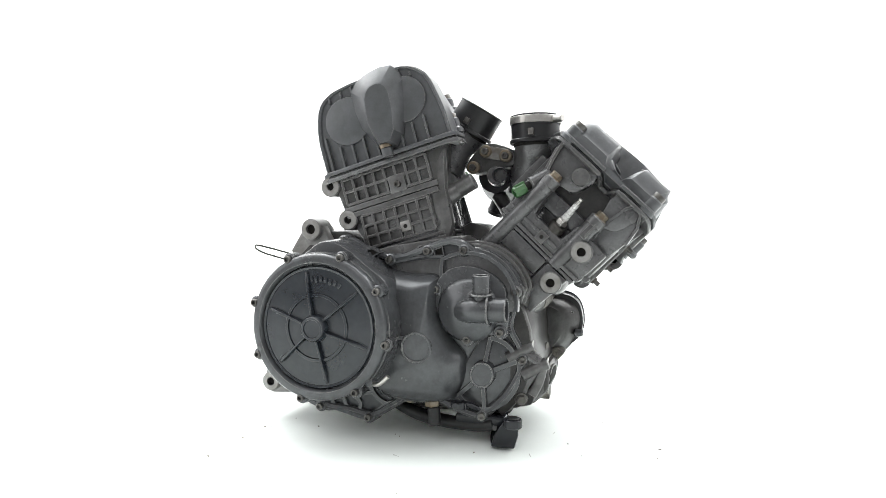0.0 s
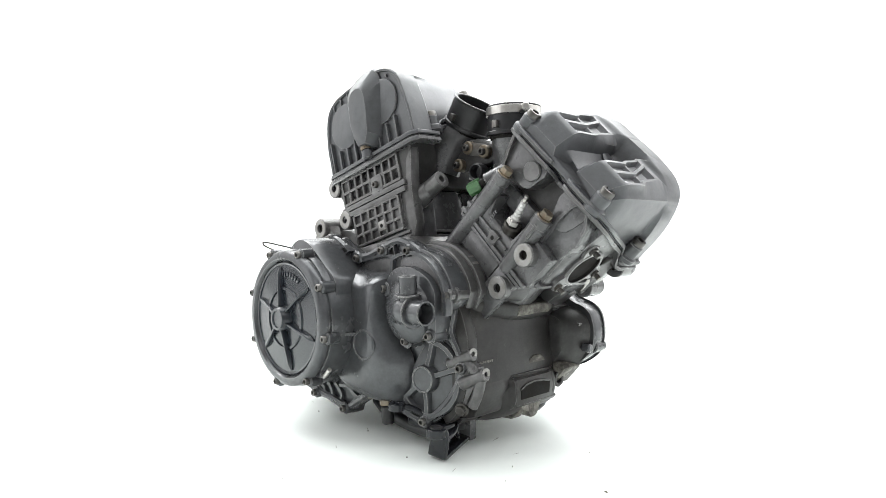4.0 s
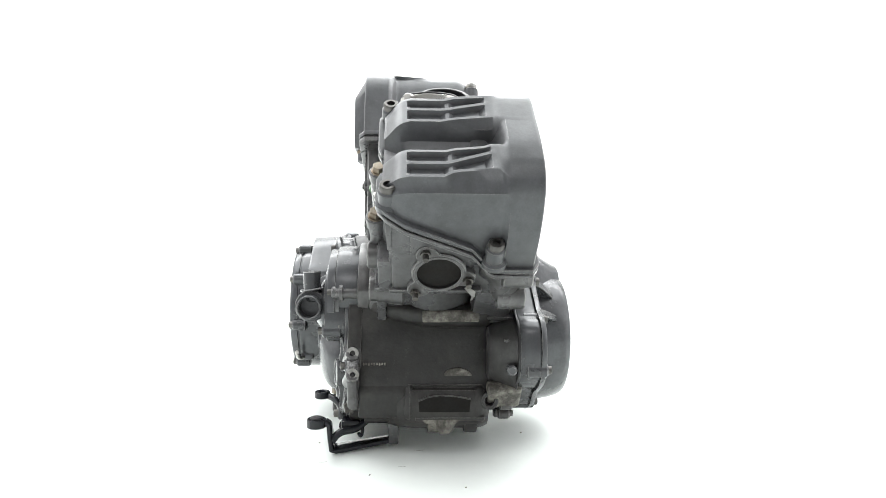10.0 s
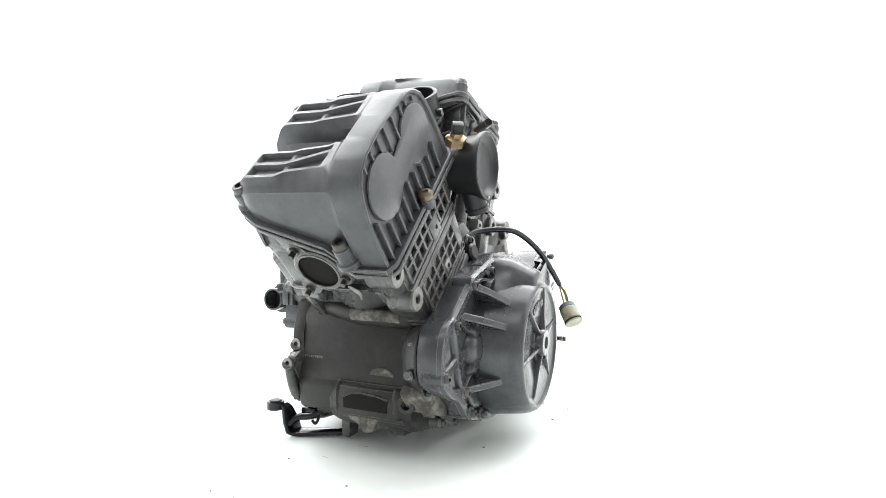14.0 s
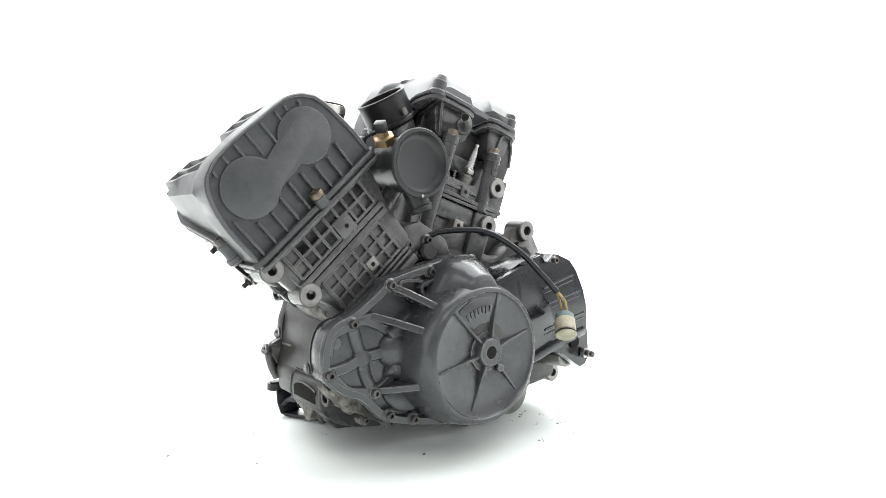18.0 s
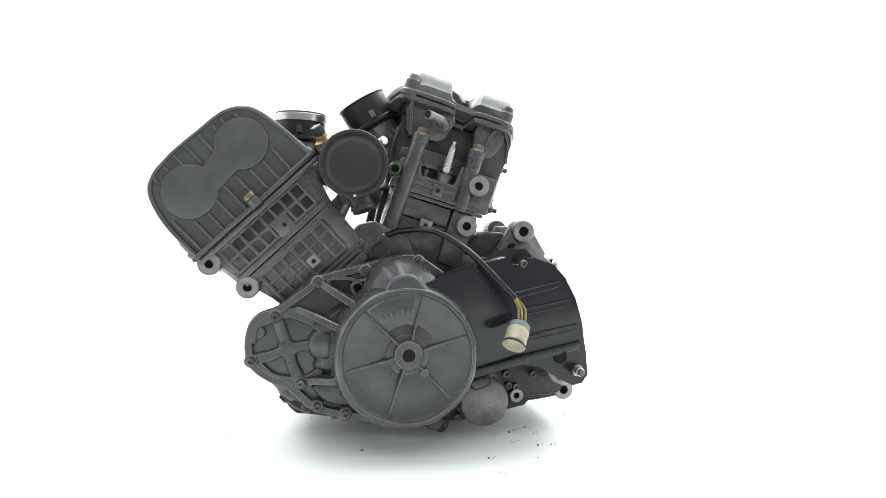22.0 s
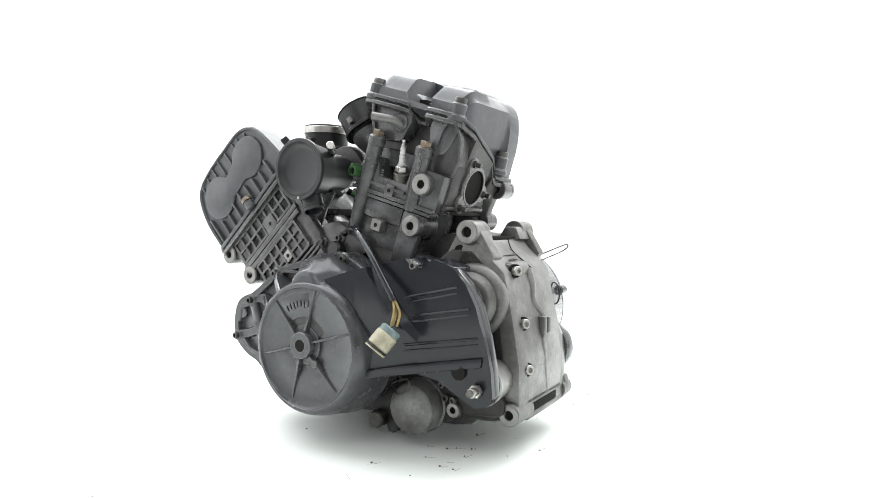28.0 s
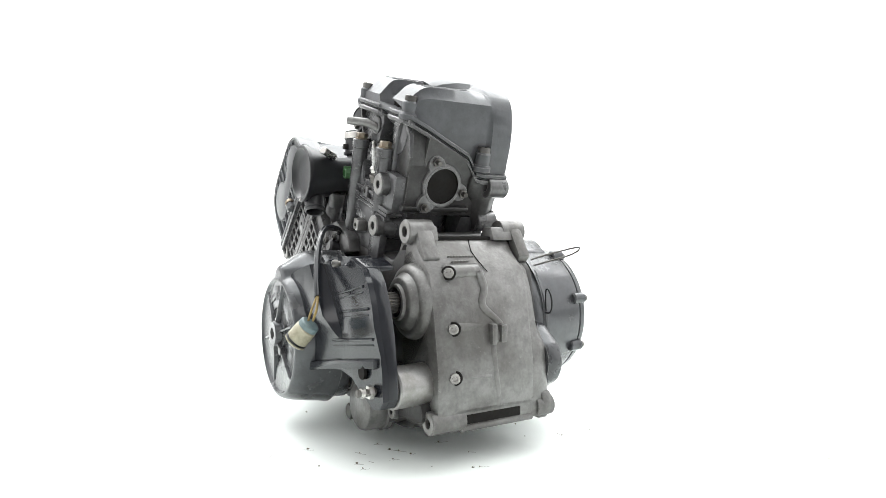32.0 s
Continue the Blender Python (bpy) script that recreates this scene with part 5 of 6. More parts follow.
    part("terminal", spin([(0, 0), (0.003, 0), (0.003, 0.003), (0.0022, 0.005), (0.0032, 0.0065), (0.0032, 0.0095), (0, 0.0105)], seat + lean * 0.036, lean, 14), BRIGHT, plug)
    # exhaust port on the outer face
    part("port_neck", rod((-0.06, 0.012, 0.25), (-0.0885, 0.012, 0.253), 0.046, 0.006, 36, r2=0.034), soot, head)
    part("corner_web", loft([[(-0.06, w, 0.27), (-0.1, w, 0.272), (-0.1 + d, w, 0.235), (-0.094 + d, w, z), (-0.06, w, z)] for w, d, z in ((-0.09, 0.012, 0.225), (-0.075, 0.004, 0.19), (-0.06, 0.004, 0.185), (-0.046, 0.01, 0.225), (-0.035, 0.014, 0.24))], bevel=0.002), CASE if front else OILY_SHADE, head)
    part("port_shelf", prism([(-0.06, 0.205), (-0.094, 0.214), (-0.096, 0.222), (-0.06, 0.222)], -0.04, 0.07, 0.003), soot, head)
    if front:
        part("torn_gasket", loft([[(-0.0985, w - a, u), (-0.0992, w, u + b), (-0.0985, w + a, u), (-0.0978, w, u - b)] for w, u, a, b in ((-0.022, 0.23, 0.004, 0.003), (-0.027, 0.224, 0.005, 0.005), (-0.03, 0.215, 0.002, 0.002), (-0.028, 0.207, 0.001, 0.001))]), MACHINED, head)
    ears = ((0.028, 0.287), (-0.0222, 0.2437), (0.0385, 0.2215))
    port = part("exhaust_port", eared_ring((0.012, 0.253), 0.0255, 0.0315, ears, 0.0085, -0.085, -0.0978), CASE, ENGINE, "open exhaust port with a worn three-eared flange", m)
    part("gasket_ring", ring((-0.0972, 0.012, 0.253), (-0.0986, 0.012, 0.253), 0.0285, 0.0254, 40, e=0.0003), CASE, port)
    # shallow cup coloured black in place of a deep, shaded port
    part("bore", spin([(0.0, 0.0), (0.0257, 0.0), (0.0257, 0.0042), (0.0252, 0.0042), (0.0249, 0.001), (0, 0.001)], (-0.0932, 0.012, 0.253), (-1, 0, 0), 36), HOLE_SHADE, port)
    for w, u in ears:
        part("stud", rod((-0.096, w, u), (-0.109, w, u), 0.0036, 0.0005, 12), STEEL, port)
        part("stud_nut", spin([(0, 0), (0.0062, 0), (0.0062, 0.004), (0, 0.0042)], (-0.0975, w, u), (-1, 0, 0), 6), STEEL, port)
    valve_cover(m if front else m @ Matrix.Translation((0.007, 0, 0)), side, front)
    intake(FRONT_BANK if front else REAR_BANK, side, front)
    return barrel, head


def valve_cover(m, side, front):
    # outlines across the bank: the chain end, the cam humps and the plug end
    end = [(-0.1055, 0.262), (-0.106, 0.288), (-0.1055, 0.322), (-0.1, 0.352), (-0.0885, 0.3765), (-0.0695, 0.3885), (-0.045, 0.3925), (-0.02, 0.3938), (0.012, 0.3925),
           (0.05, 0.3908), (0.072, 0.3822), (0.088, 0.365), (0.0965, 0.33), (0.1015, 0.29), (0.1015, 0.262)]
    end = smooth(end, 6, False)
    high, low = 0.3855, 0.379
    CAM = [(-0.0985, 0.27), (-0.0985, 0.3), (-0.0988, 0.316), (-0.0988, 0.328), (-0.098, 0.341), (-0.0968, 0.353), (-0.0952, 0.364), (-0.0945, 0.371), (-0.0882, 0.3765),
           (-0.0855, high), (-0.0818, high), (-0.0792, low), (-0.0672, low), (-0.0648, high), (-0.0606, high), (-0.058, low), (-0.0472, low), (-0.0448, high), (-0.041, high - 0.0005), (-0.035, 0.375), (-0.028, 0.352), (-0.0085, 0.356), (0.0035, 0.363),
           (0.0075, 0.377), (0.0098, high), (0.0135, high), (0.0161, low), (0.029, low), (0.0314, high), (0.0356, high), (0.0382, low), (0.0482, low), (0.0506, high), (0.055, high), (0.062, 0.381), (0.068, 0.3735), (0.0725, 0.36), (0.0765, 0.346), (0.0795, 0.335), (0.0815, 0.325), (0.083, 0.315), (0.084, 0.3), (0.084, 0.27)]
    # each ridge swings sideways past the middle: (first, last) point in v and its way along the cover
    SWING = ((-0.086, -0.079, (-0.04, 0.0, 0.012), (0.0125, 0.008, 0.0)), (-0.068, -0.0575, (-0.04, 0.005, 0.01), (0.019, 0.001, 0.0)), (-0.0475, -0.0405, (-0.04, -0.03, -0.002, 0.008), (0.012, 0.007, 0.004, 0.0)),
             (0.0097, 0.0165, (-0.05, 0.0, 0.012), (0.0115, 0.004, 0.0)), (0.0285, 0.0385, (-0.05, 0.005, 0.01), (0.017, 0.001, 0.0)), (0.048, 0.0552, (-0.05, -0.003, 0.008), (0.0105, 0.0045, 0.0)))
    groove = [u == low for v, u in CAM]

    def on_end(v, u):
        if -0.084 < v < 0.0555:
            return v, float(np.interp(v, [p[0] for p in end[18:-18]], [p[1] for p in end[18:-18]]))
        a = math.atan2(u - 0.3, v)
        return min(end, key=lambda p: abs(math.atan2(p[1] - 0.3, p[0]) - a))
    END = [on_end(*p) for p in CAM]
    NOSE = [(v * 0.885, 0.3445 + max(0, (high if u == low else min(u, high)) - 0.346) * 0.42 if u > 0.33 else u) for v, u in CAM]
    deck = ((-0.0965, 0.268), (-0.045, 0.269), (-0.034, 0.282), (-0.022, 0.297), (0.03, 0.321), (0.064, 0.338), (0.075, 0.343))

    def level(w):
        return float(np.interp(w, [d[0] for d in deck], [d[1] for d in deck]))

    def ring_at(w, ex, mid, inn, nose=0.0, cut=0.0, k=1.0):
        """One section: how far the exhaust hump, the well and the intake hump have left the chain end's outline, and how deep the grooves are."""
        out, g = [], level(w)
        for i, (p, q, n) in enumerate(zip(END, CAM, NOSE)):
            t = ex if q[0] < -0.0345 else (mid if q[0] < -0.0015 else inn)
            if q[0] < -0.0875:
                t = max(t, min(1, max(0, (w + 0.058) / 0.0035)))
            qv, qu = q
            if groove[i]:
                qu = high + (low - high) * cut
            for lo, hi, ws, ds in SWING:
                if lo <= q[0] <= hi:
                    qv += float(np.interp(w, ws, ds))
            qv, qu = qv + (n[0] - qv) * nose, qu + (n[1] - qu) * nose
            v, u = p[0] + (qv - p[0]) * t, p[1] + (qu - p[1]) * t
            v, u = v * k, 0.33 + (u - 0.33) * k
            if i in (0, len(CAM) - 1):
                u = g
            elif u < g + 0.004:
                u = g + 0.0005 + 0.0035 * min(1, max(0, (u - 0.26) / 0.09))
            out.append((v, min(w, 0.05) if -0.03 < q[0] < -0.007 else (min(w, 0.067) if -0.036 < q[0] < -0.001 else w), u))
        return out

    secs = [ring_at(-0.089, 0, 0, 0, k=0.93), ring_at(-0.0922, 0, 0, 0, k=0.945), ring_at(-0.0932, 0, 0, 0, k=0.978), ring_at(-0.0918, 0, 0, 0, k=0.995), ring_at(-0.089, 0, 0, 0), ring_at(-0.058, 0, 0, 0),
            ring_at(-0.0555, 0.1, 0.08, 0.1), ring_at(-0.0525, 0.35, 0.2, 0.3), ring_at(-0.0495, 0.75, 0.4, 0.6), ring_at(-0.0465, 0.95, 0.65, 0.9), ring_at(-0.043, 1, 0.85, 1), ring_at(-0.0395, 1, 1, 1, cut=0.1), ring_at(-0.0355, 1, 1, 1, cut=0.7), ring_at(-0.0325, 1, 1, 1, cut=1),
            ring_at(-0.018, 1, 1, 1, cut=1), ring_at(-0.003, 1, 1, 1, cut=1), ring_at(0.0025, 1, 1, 1, cut=0.4), ring_at(0.0065, 1, 1, 1, cut=0.4), ring_at(0.0115, 1, 1, 1, cut=1), ring_at(0.046, 1, 1, 1, cut=1), ring_at(0.0495, 1, 1, 1, 0.04, cut=0), ring_at(0.054, 1, 1, 1, 0.1),
            ring_at(0.0585, 1, 1, 1, 0.22), ring_at(0.065, 1, 1, 1, 0.52), ring_at(0.0705, 1, 1, 1, 0.8), ring_at(0.0735, 1, 1, 1, 0.95), ring_at(0.075, 1, 1, 1, 1.0)]
    cover = part("valve_cover", loft(secs, bevel=0.0), COVER, ENGINE, "grey painted %s valve cover with cam humps" % side, m, 32)
    # lips and gasket follow the stepped deck and draw in round the plug well
    def edge_at(w):
        t, n = min(1, max(0, (w + 0.05) / 0.012)), min(1, max(0, (w - 0.05) / 0.025))
        return -0.1055 + 0.0055 * t + 0.0115 * n, 0.1015 - 0.0175 * t - 0.0105 * n
    ways = (-0.09, -0.07, -0.05, -0.044, -0.038, -0.03, -0.022, 0.0, 0.03, 0.05, 0.06, 0.068)
    plan = [(edge_at(w)[1], w) for w in ways] + [(0.07, 0.0745), (0.06, 0.0765), (0.012, 0.0765), (0.002, 0.0735), (-0.002, 0.066), (-0.006, 0.055), (-0.012, 0.05), (-0.025, 0.05), (-0.031, 0.055), (-0.034, 0.066), (-0.038, 0.0735), (-0.046, 0.0765), (-0.076, 0.0765), (-0.085, 0.0745)]
    plan += [(edge_at(w)[0], w) for w in ways[::-1]] + [(-0.098, -0.094), (0.095, -0.094)]
    plan = [(v, w, level(w)) for v, w in plan]
    for name, lo, hi, o, mat in (("lip", 0.0, 0.0058, 0.0058, COVER), ("gasket", -0.0034, 0.0, 0.0032, RUBBER), ("lip", -0.0095, -0.0034, 0.0058, DARK)):
        part(name, hoop(plan, -0.008, o, lo, hi), mat, cover)
    # figure-of-eight panel and its stiffening ribs on the chain end
    eight = [(0.042 + 0.036 * math.cos(radians(a)), 0.342 + 0.034 * math.sin(radians(a))) for a in range(-138, 162, 12)]
    eight += [(-0.05 + 0.037 * math.cos(radians(a)), 0.340 + 0.036 * math.sin(radians(a))) for a in range(19, 320, 12)]
    part("raised_panel", swap(eight, -0.0885, -0.0937, 0.0032), COVER, cover)
    for i, top in enumerate((0.326, 0.307, 0.304, 0.31, 0.315, 0.313, 0.308, 0.305, 0.311)):
        x = -0.092 + 0.0198 * i
        part("rib", box(x - 0.0015, x + 0.0015, -0.0955, -0.088, 0.273, top, 0.0007), COVER, cover)
    for x, lo, hi in ((-0.071, 0.372, 0.38), (-0.051, 0.374, 0.384), (-0.032, 0.366, 0.386), (-0.013, 0.356, 0.386), (0.009, 0.356, 0.384), (0.031, 0.372, 0.383), (0.045, 0.374, 0.381), (0.063, 0.37, 0.375)):
        part("rib", box(x - 0.0014, x + 0.0014, -0.0928, -0.088, lo + 0.002, hi + 0.002, 0.0007), COVER, cover)
    part("plug_bung", spin([(0, 0), (0.011, 0), (0.011, 0.004), (0.009, 0.005), (0, 0.005)], (-0.002, -0.031, 0.3585), (-0.35, 0, 1), 24), COVER, cover)
    # holding bolts on their columns
    for p, u, lean in (((0.066, 0.0685, 0.343), 0.371, 0), ((-0.0805, 0.0685, 0.343), 0.371, 0), ((-0.1055, -0.047, 0.282), 0.313, 0), ((0.0935, -0.046, 0.282), 0.309, 0)):
        part("bolt_column", rod(p, (p[0], p[1], u - 0.007), 0.0108, 0.002, 22), COVER, cover)
        part("bolt_foot", rod((p[0], p[1], p[2] - 0.006), (p[0], p[1], p[2] + 0.006), 0.014, 0.003, 22), COVER, cover)
        part("cover_bolt", SOCKET, None, cover, "", Matrix.Translation((p[0], p[1], u - 0.0075)) @ Matrix.Diagonal((1.7, 1.7, 1.3, 1)))
    part("bolt_column", rod((0.0015, -0.1005, 0.266), (0.0015, -0.101, 0.281), 0.0085, 0.002, 20), COVER, cover)
    part("cap_bolt", spin([(0, 0), (0.0088, 0), (0.009, 0.0045), (0.0076, 0.0068), (0.004, 0.0076), (0.0034, 0.0055), (0, 0.0055)], (0.0015, -0.101, 0.281), (0, -0.1, 1), 22), BRASS, cover, "dull brass domed bolt")
    if not front:
        # black sheet over the notch's end wall, shade put into its colour
        part("plug_well", prism([(-0.0225, 0.325), (-0.0165, 0.3575), (0.0075, 0.3545), (0.0, 0.325)], 0.044, 0.0555, 0.001), HOLE_SHADE, cover)
        # breather hump on the chain end
        base = [(-0.0365, 0.348), (-0.0355, 0.3815), (-0.022, 0.3935), (-0.0035, 0.3995), (0.02, 0.402), (0.039, 0.3985), (0.048, 0.387), (0.052, 0.372), (0.0435, 0.333), (0.031, 0.293), (0.0165, 0.2795), (-0.0065, 0.28), (-0.0205, 0.301), (-0.032, 0.322)]
        nose = [(-0.0105, 0.338), (-0.008, 0.356), (-0.0025, 0.3655), (0.0045, 0.3705), (0.0135, 0.3718), (0.0225, 0.3695), (0.028, 0.3635), (0.031, 0.354), (0.0295, 0.332), (0.0235, 0.3), (0.0145, 0.2865), (-0.0025, 0.287), (-0.0085, 0.304), (-0.0115, 0.322)]
        base, nose = (smooth(q, 1) for q in (base, nose))
        def at(w, t, k=1.0):
            return [(0.015 + (a[0] + (b[0] - a[0]) * t - 0.015) * k, w, 0.35 + (a[1] + (b[1] - a[1]) * t - 0.35) * k) for a, b in zip(base, nose)]
        part("breather_hump", loft([at(0.002, 0, 0.72), at(-0.012, 0, 0.86), at(-0.024, 0, 0.93), at(-0.034, 0, 0.985), at(-0.05, 0), at(-0.07, 0), at(-0.088, 0.03), at(-0.0925, 0.07), at(-0.0945, 0.14), at(-0.1115, 0.93), at(-0.1128, 0.99), at(-0.1132, 1.0, 0.97)]), COVER, cover, angle=20)


def intake(m, side, front):
    d = Vector((0.72, 0, 0.69)).normalized()
    top = Vector((0.133, 0.0195, 0.331)) if front else Vector((0.14, 0.0225, 0.3215))
    tract = part("intake_flange", tube([(0.06, 0.0, 0.24), (0.085, 0.008, 0.275), tuple(top - d * 0.045), tuple(top - d * 0.036)], 0.031, 4, 24), DARK, ENGINE, "dark cast intake flange", m)
    part("flange_plate", box(0.066, 0.08, -0.03, 0.045, 0.235, 0.3, 0.004), DARK, tract)
    for w in (-0.024, 0.039):
        part("flange_bolt", SOCKET, None, tract, "", aim((0.08, w, 0.29), (1, 0, 0.3)))
    rub = part("intake_rubber", ring(top - d * 0.04, top, 0.0365, 0.0325, 40), RUBBER, ENGINE, "black rubber intake boot", m)
    part("bore", rod(top - d * 0.046, top - d * 0.03, 0.033, 0.0003, 32), HOLE_SHADE, rub)
    part("rim", ring(top - d * 0.042, top - d * 0.036, 0.039, 0.03, 40), RUBBER, rub)
    part("rim", ring(top - d * 0.003, top, 0.0378, 0.033, 40), RUBBER, rub)
    a = Vector((0, 1, 0))
    side_way = -a if front else a
    for s in (1, -1):
        q = top - d * 0.028 + a * 0.0375 * s
        part("band_buckle", box(-0.0055, 0.0055, -0.004, 0.004, -0.005, 0.005, 0.001, m=aim(q, d)), STEEL, rub, "small metal band buckle")
    if front:
        part("hose_clamp", ring(top - d * 0.014, top - d * 0.003, 0.0388, 0.0366, 48, e=0.0004), BRIGHT, rub, "bright steel hose clamp")
        q = top - d * 0.0085 + Vector((-0.03, 0.026, 0.03)) * 0.93
        part("clamp_screw", rod(q + Vector((0.008, -0.004, -0.008)), q + Vector((-0.004, 0.006, 0.004)), 0.0058, 0.001, 10), BRIGHT, rub)


bank(REAR_CAST, False)
bank(FRONT_CAST, True)


# ---- between the banks and loose ends ----
def valley():
    cup = part("thermostat_housing", spin([(0, 0), (0.028, 0), (0.03, 0.04), (0.037, 0.052), (0.0415, 0.082), (0.0448, 0.088), (0.0455, 0.091), (0.0455, 0.0945), (0.0445, 0.0955), (0.0405, 0.0955), (0.0385, 0.092), (0.0345, 0.0875), (0.03, 0.086), (0, 0.086)],
                                          (0.11, 0.062, 0.385), (-0.02, 1, 0), 64), MATTE, ENGINE, "black round plastic housing with a dished lid")
    part("outlet_stub", ring((0.106, 0.132, 0.356), (0.0935, 0.1385, 0.3225), 0.0152, 0.0125), MATTE, cup)
    part("stub_collar", ring((0.0965, 0.137, 0.3305), (0.0953, 0.1376, 0.3275), 0.017, 0.0128), MATTE, cup)
    part("neck", tube([(0.112, 0.075, 0.383), (0.118, 0.04, 0.38), (0.126, 0.0, 0.381)], 0.0145, 4, 18), DARK, cup)
    part("open_stub", ring((0.132, 0.005, 0.381), (0.1345, -0.0155, 0.381), 0.0115, 0.0092), MATTE, cup, "open black hose stub")
    part("wax_screw", rod((0.107, 0.154, 0.343), (0.107, 0.159, 0.3425), 0.0022, 0.0005, 10), BRIGHT, cup)
    d = Vector((0.5, 0.35, 0.75))
    sensor = part("sensor", spin([(0, 0), (0.0145, 0), (0.0145, 0.01), (0.0115, 0.0115), (0.0085, 0.012), (0.008, 0.018), (0, 0.018)], (0.143, 0.124, 0.411), d, 6), SENSOR, cup, "yellowed brass temperature sensor")
    plug = box(-0.0075, 0.0075, -0.006, 0.006, 0.0, 0.014, 0.002, m=aim(Vector((0.143, 0.124, 0.411)) + d.normalized() * 0.017, d))
    part("sensor_plug", plug, RUBBER, ENGINE, "black plug socket on the sensor")
    part("sensor_wire", tube([(0.155, 0.122, 0.425), (0.16, 0.1, 0.415), (0.15, 0.09, 0.39), (0.14, 0.085, 0.37)], 0.0022, 4, 8), RUBBER, ENGINE, "thin black sensor wire")
    part("hose_barb", rod((0.083, 0.11, 0.412), (0.066, 0.135, 0.42), 0.0062, 0.001, 16), BRIGHT, cup, "bright hose barb")
    # linkage plate with three yellowed screws
    plate = part("link_plate", prism(smooth([(0.098, 0.418), (0.106, 0.427), (0.115, 0.425), (0.142, 0.42), (0.15, 0.411), (0.143, 0.401), (0.133, 0.403), (0.108, 0.408)], 3), -0.0035, 0.001, 0.001), STEEL, ENGINE, "dull steel link plate with yellowed screws")
    # plate coloured dark to pass as the shaded gap between the banks
    part("back_plate", prism(smooth([(0.075, 0.395), (0.105, 0.43), (0.15, 0.42), (0.155, 0.398), (0.12, 0.39), (0.09, 0.384)], 3), 0.004, 0.045, 0.004), OILY_SHADE, plate)
    for x, z in ((0.1092, 0.4174), (0.1403, 0.41), (0.0899, 0.393)):
        part("spacer", rod((x, 0.01, z), (x, -0.006, z), 0.0098, 0.0015, 20), ZINC, plate)
        part("screw", SOCKET, None, plate, "", aim((x, -0.0055, z), (0, -1, 0)))
    # green cable sockets and the brackets that hold them
    for p, q in (((0.166, -0.062, 0.3505), (0.186, -0.05, 0.363)), ((0.0487, 0.107, 0.384), (0.046, 0.085, 0.385))):
        p, q = Vector(p), Vector(q)
        gp = part("green_socket", ring(p, p + (q - p) * 0.7, 0.0084, 0.006, 8), GREEN, ENGINE, "green plastic cable socket")
        part("key", box(-0.003, 0.003, -0.002, 0.002, 0.0, 0.016, 0.0006, m=aim(p + Vector((0, 0, 0.0087)), q - p)), GREEN, gp)
        part("insert", rod(p + (q - p) * 0.2, p + (q - p) * 1.1, 0.006, 0.0005, 12), HOLE_SHADE, gp)
        part("bracket", rod(q, q + (q - p) * 1.3, 0.011, 0.002, 14), DARK, gp)
    # cross-over pipe on the rear head
    part("coolant_pipe", tube([(0.004, 0.118, 0.4595), (-0.008, 0.108, 0.457), (-0.019, 0.097, 0.4545), (-0.025, 0.085, 0.448), (-0.025, 0.07, 0.44)], 0.0064, 4, 14), ALU, ENGINE, "short bent aluminium pipe on the rear head")
    part("pipe_bore", rod((0.0035, 0.1175, 0.4594), (0.0047, 0.1187, 0.4596), 0.0054, 0.0002, 14), HOLE_SHADE, ENGINE)
    # deck casting at the bottom of the V with its screws
    deck = part("valley_deck", prism([(0.02, 0.262), (0.03, 0.285), (0.075, 0.31), (0.1, 0.305), (0.135, 0.262), (0.12, 0.245)], 0.04, 0.11, 0.004), CASE, ENGINE, "dark casting at the bottom of the V")
    for p in ((0.1, 0.112, 0.278), (0.066, 0.112, 0.284), (0.078, 0.112, 0.262)):
        part("bolt_lobe", rod((p[0], 0.09, p[2]), (p[0], 0.114, p[2]), 0.0085, 0.002), DARK, deck)
        bolt(deck, (p[0], 0.1135, p[2]), (0, 1, 0))
    part("cable_grommet", rod((0.068, 0.1, 0.262), (0.07, 0.125, 0.268), 0.013, 0.003, 18), RUBBER, ENGINE, "black rubber cable grommet")
    return cup


valley()


def wiring():
    path = [(0.115, 0.095, 0.262), (0.09, 0.1, 0.273), (0.06, 0.11, 0.29), (0.038, 0.122, 0.297), (0.0, 0.157, 0.297), (-0.041, 0.181, 0.2715), (-0.077, 0.1965, 0.2353), (-0.1, 0.204, 0.2103)]
    cab = part("generator_cable", tube(path, 0.0043, 6, 14), BLACK, ENGINE, "black sheathed cable arching over the covers")
    for dx, dy in ((-0.004, 0.0), (0.002, 0.004), (0.004, -0.003)):
        part("wire", tube([(-0.099 + dx * 0.3, 0.2035, 0.212), (-0.108 + dx, 0.209 + dy, 0.197), (-0.107 + dx, 0.214 + dy, 0.181)], 0.0016, 4, 8), YELLOW, cab)
    d = Vector((0.42, 0.5, -0.76)).normalized()
    p = Vector((-0.098, 0.2222, 0.1658))
    con = part("connector", rod(p - d * 0.008, p + d * 0.014, 0.0145, 0.002, 24), CREAM, ENGINE, "round cream cable connector with a black seal")
    part("collar", rod(p - d * 0.016, p - d * 0.006, 0.0135, 0.002, 24), BLUE, con)
    part("seal", ring(p + d * 0.0135, p + d * 0.016, 0.0153, 0.008), RUBBER, con)
    part("face", rod(p + d * 0.016, p + d * 0.0185, 0.015, 0.001, 24), CREAM, con)


wiring()


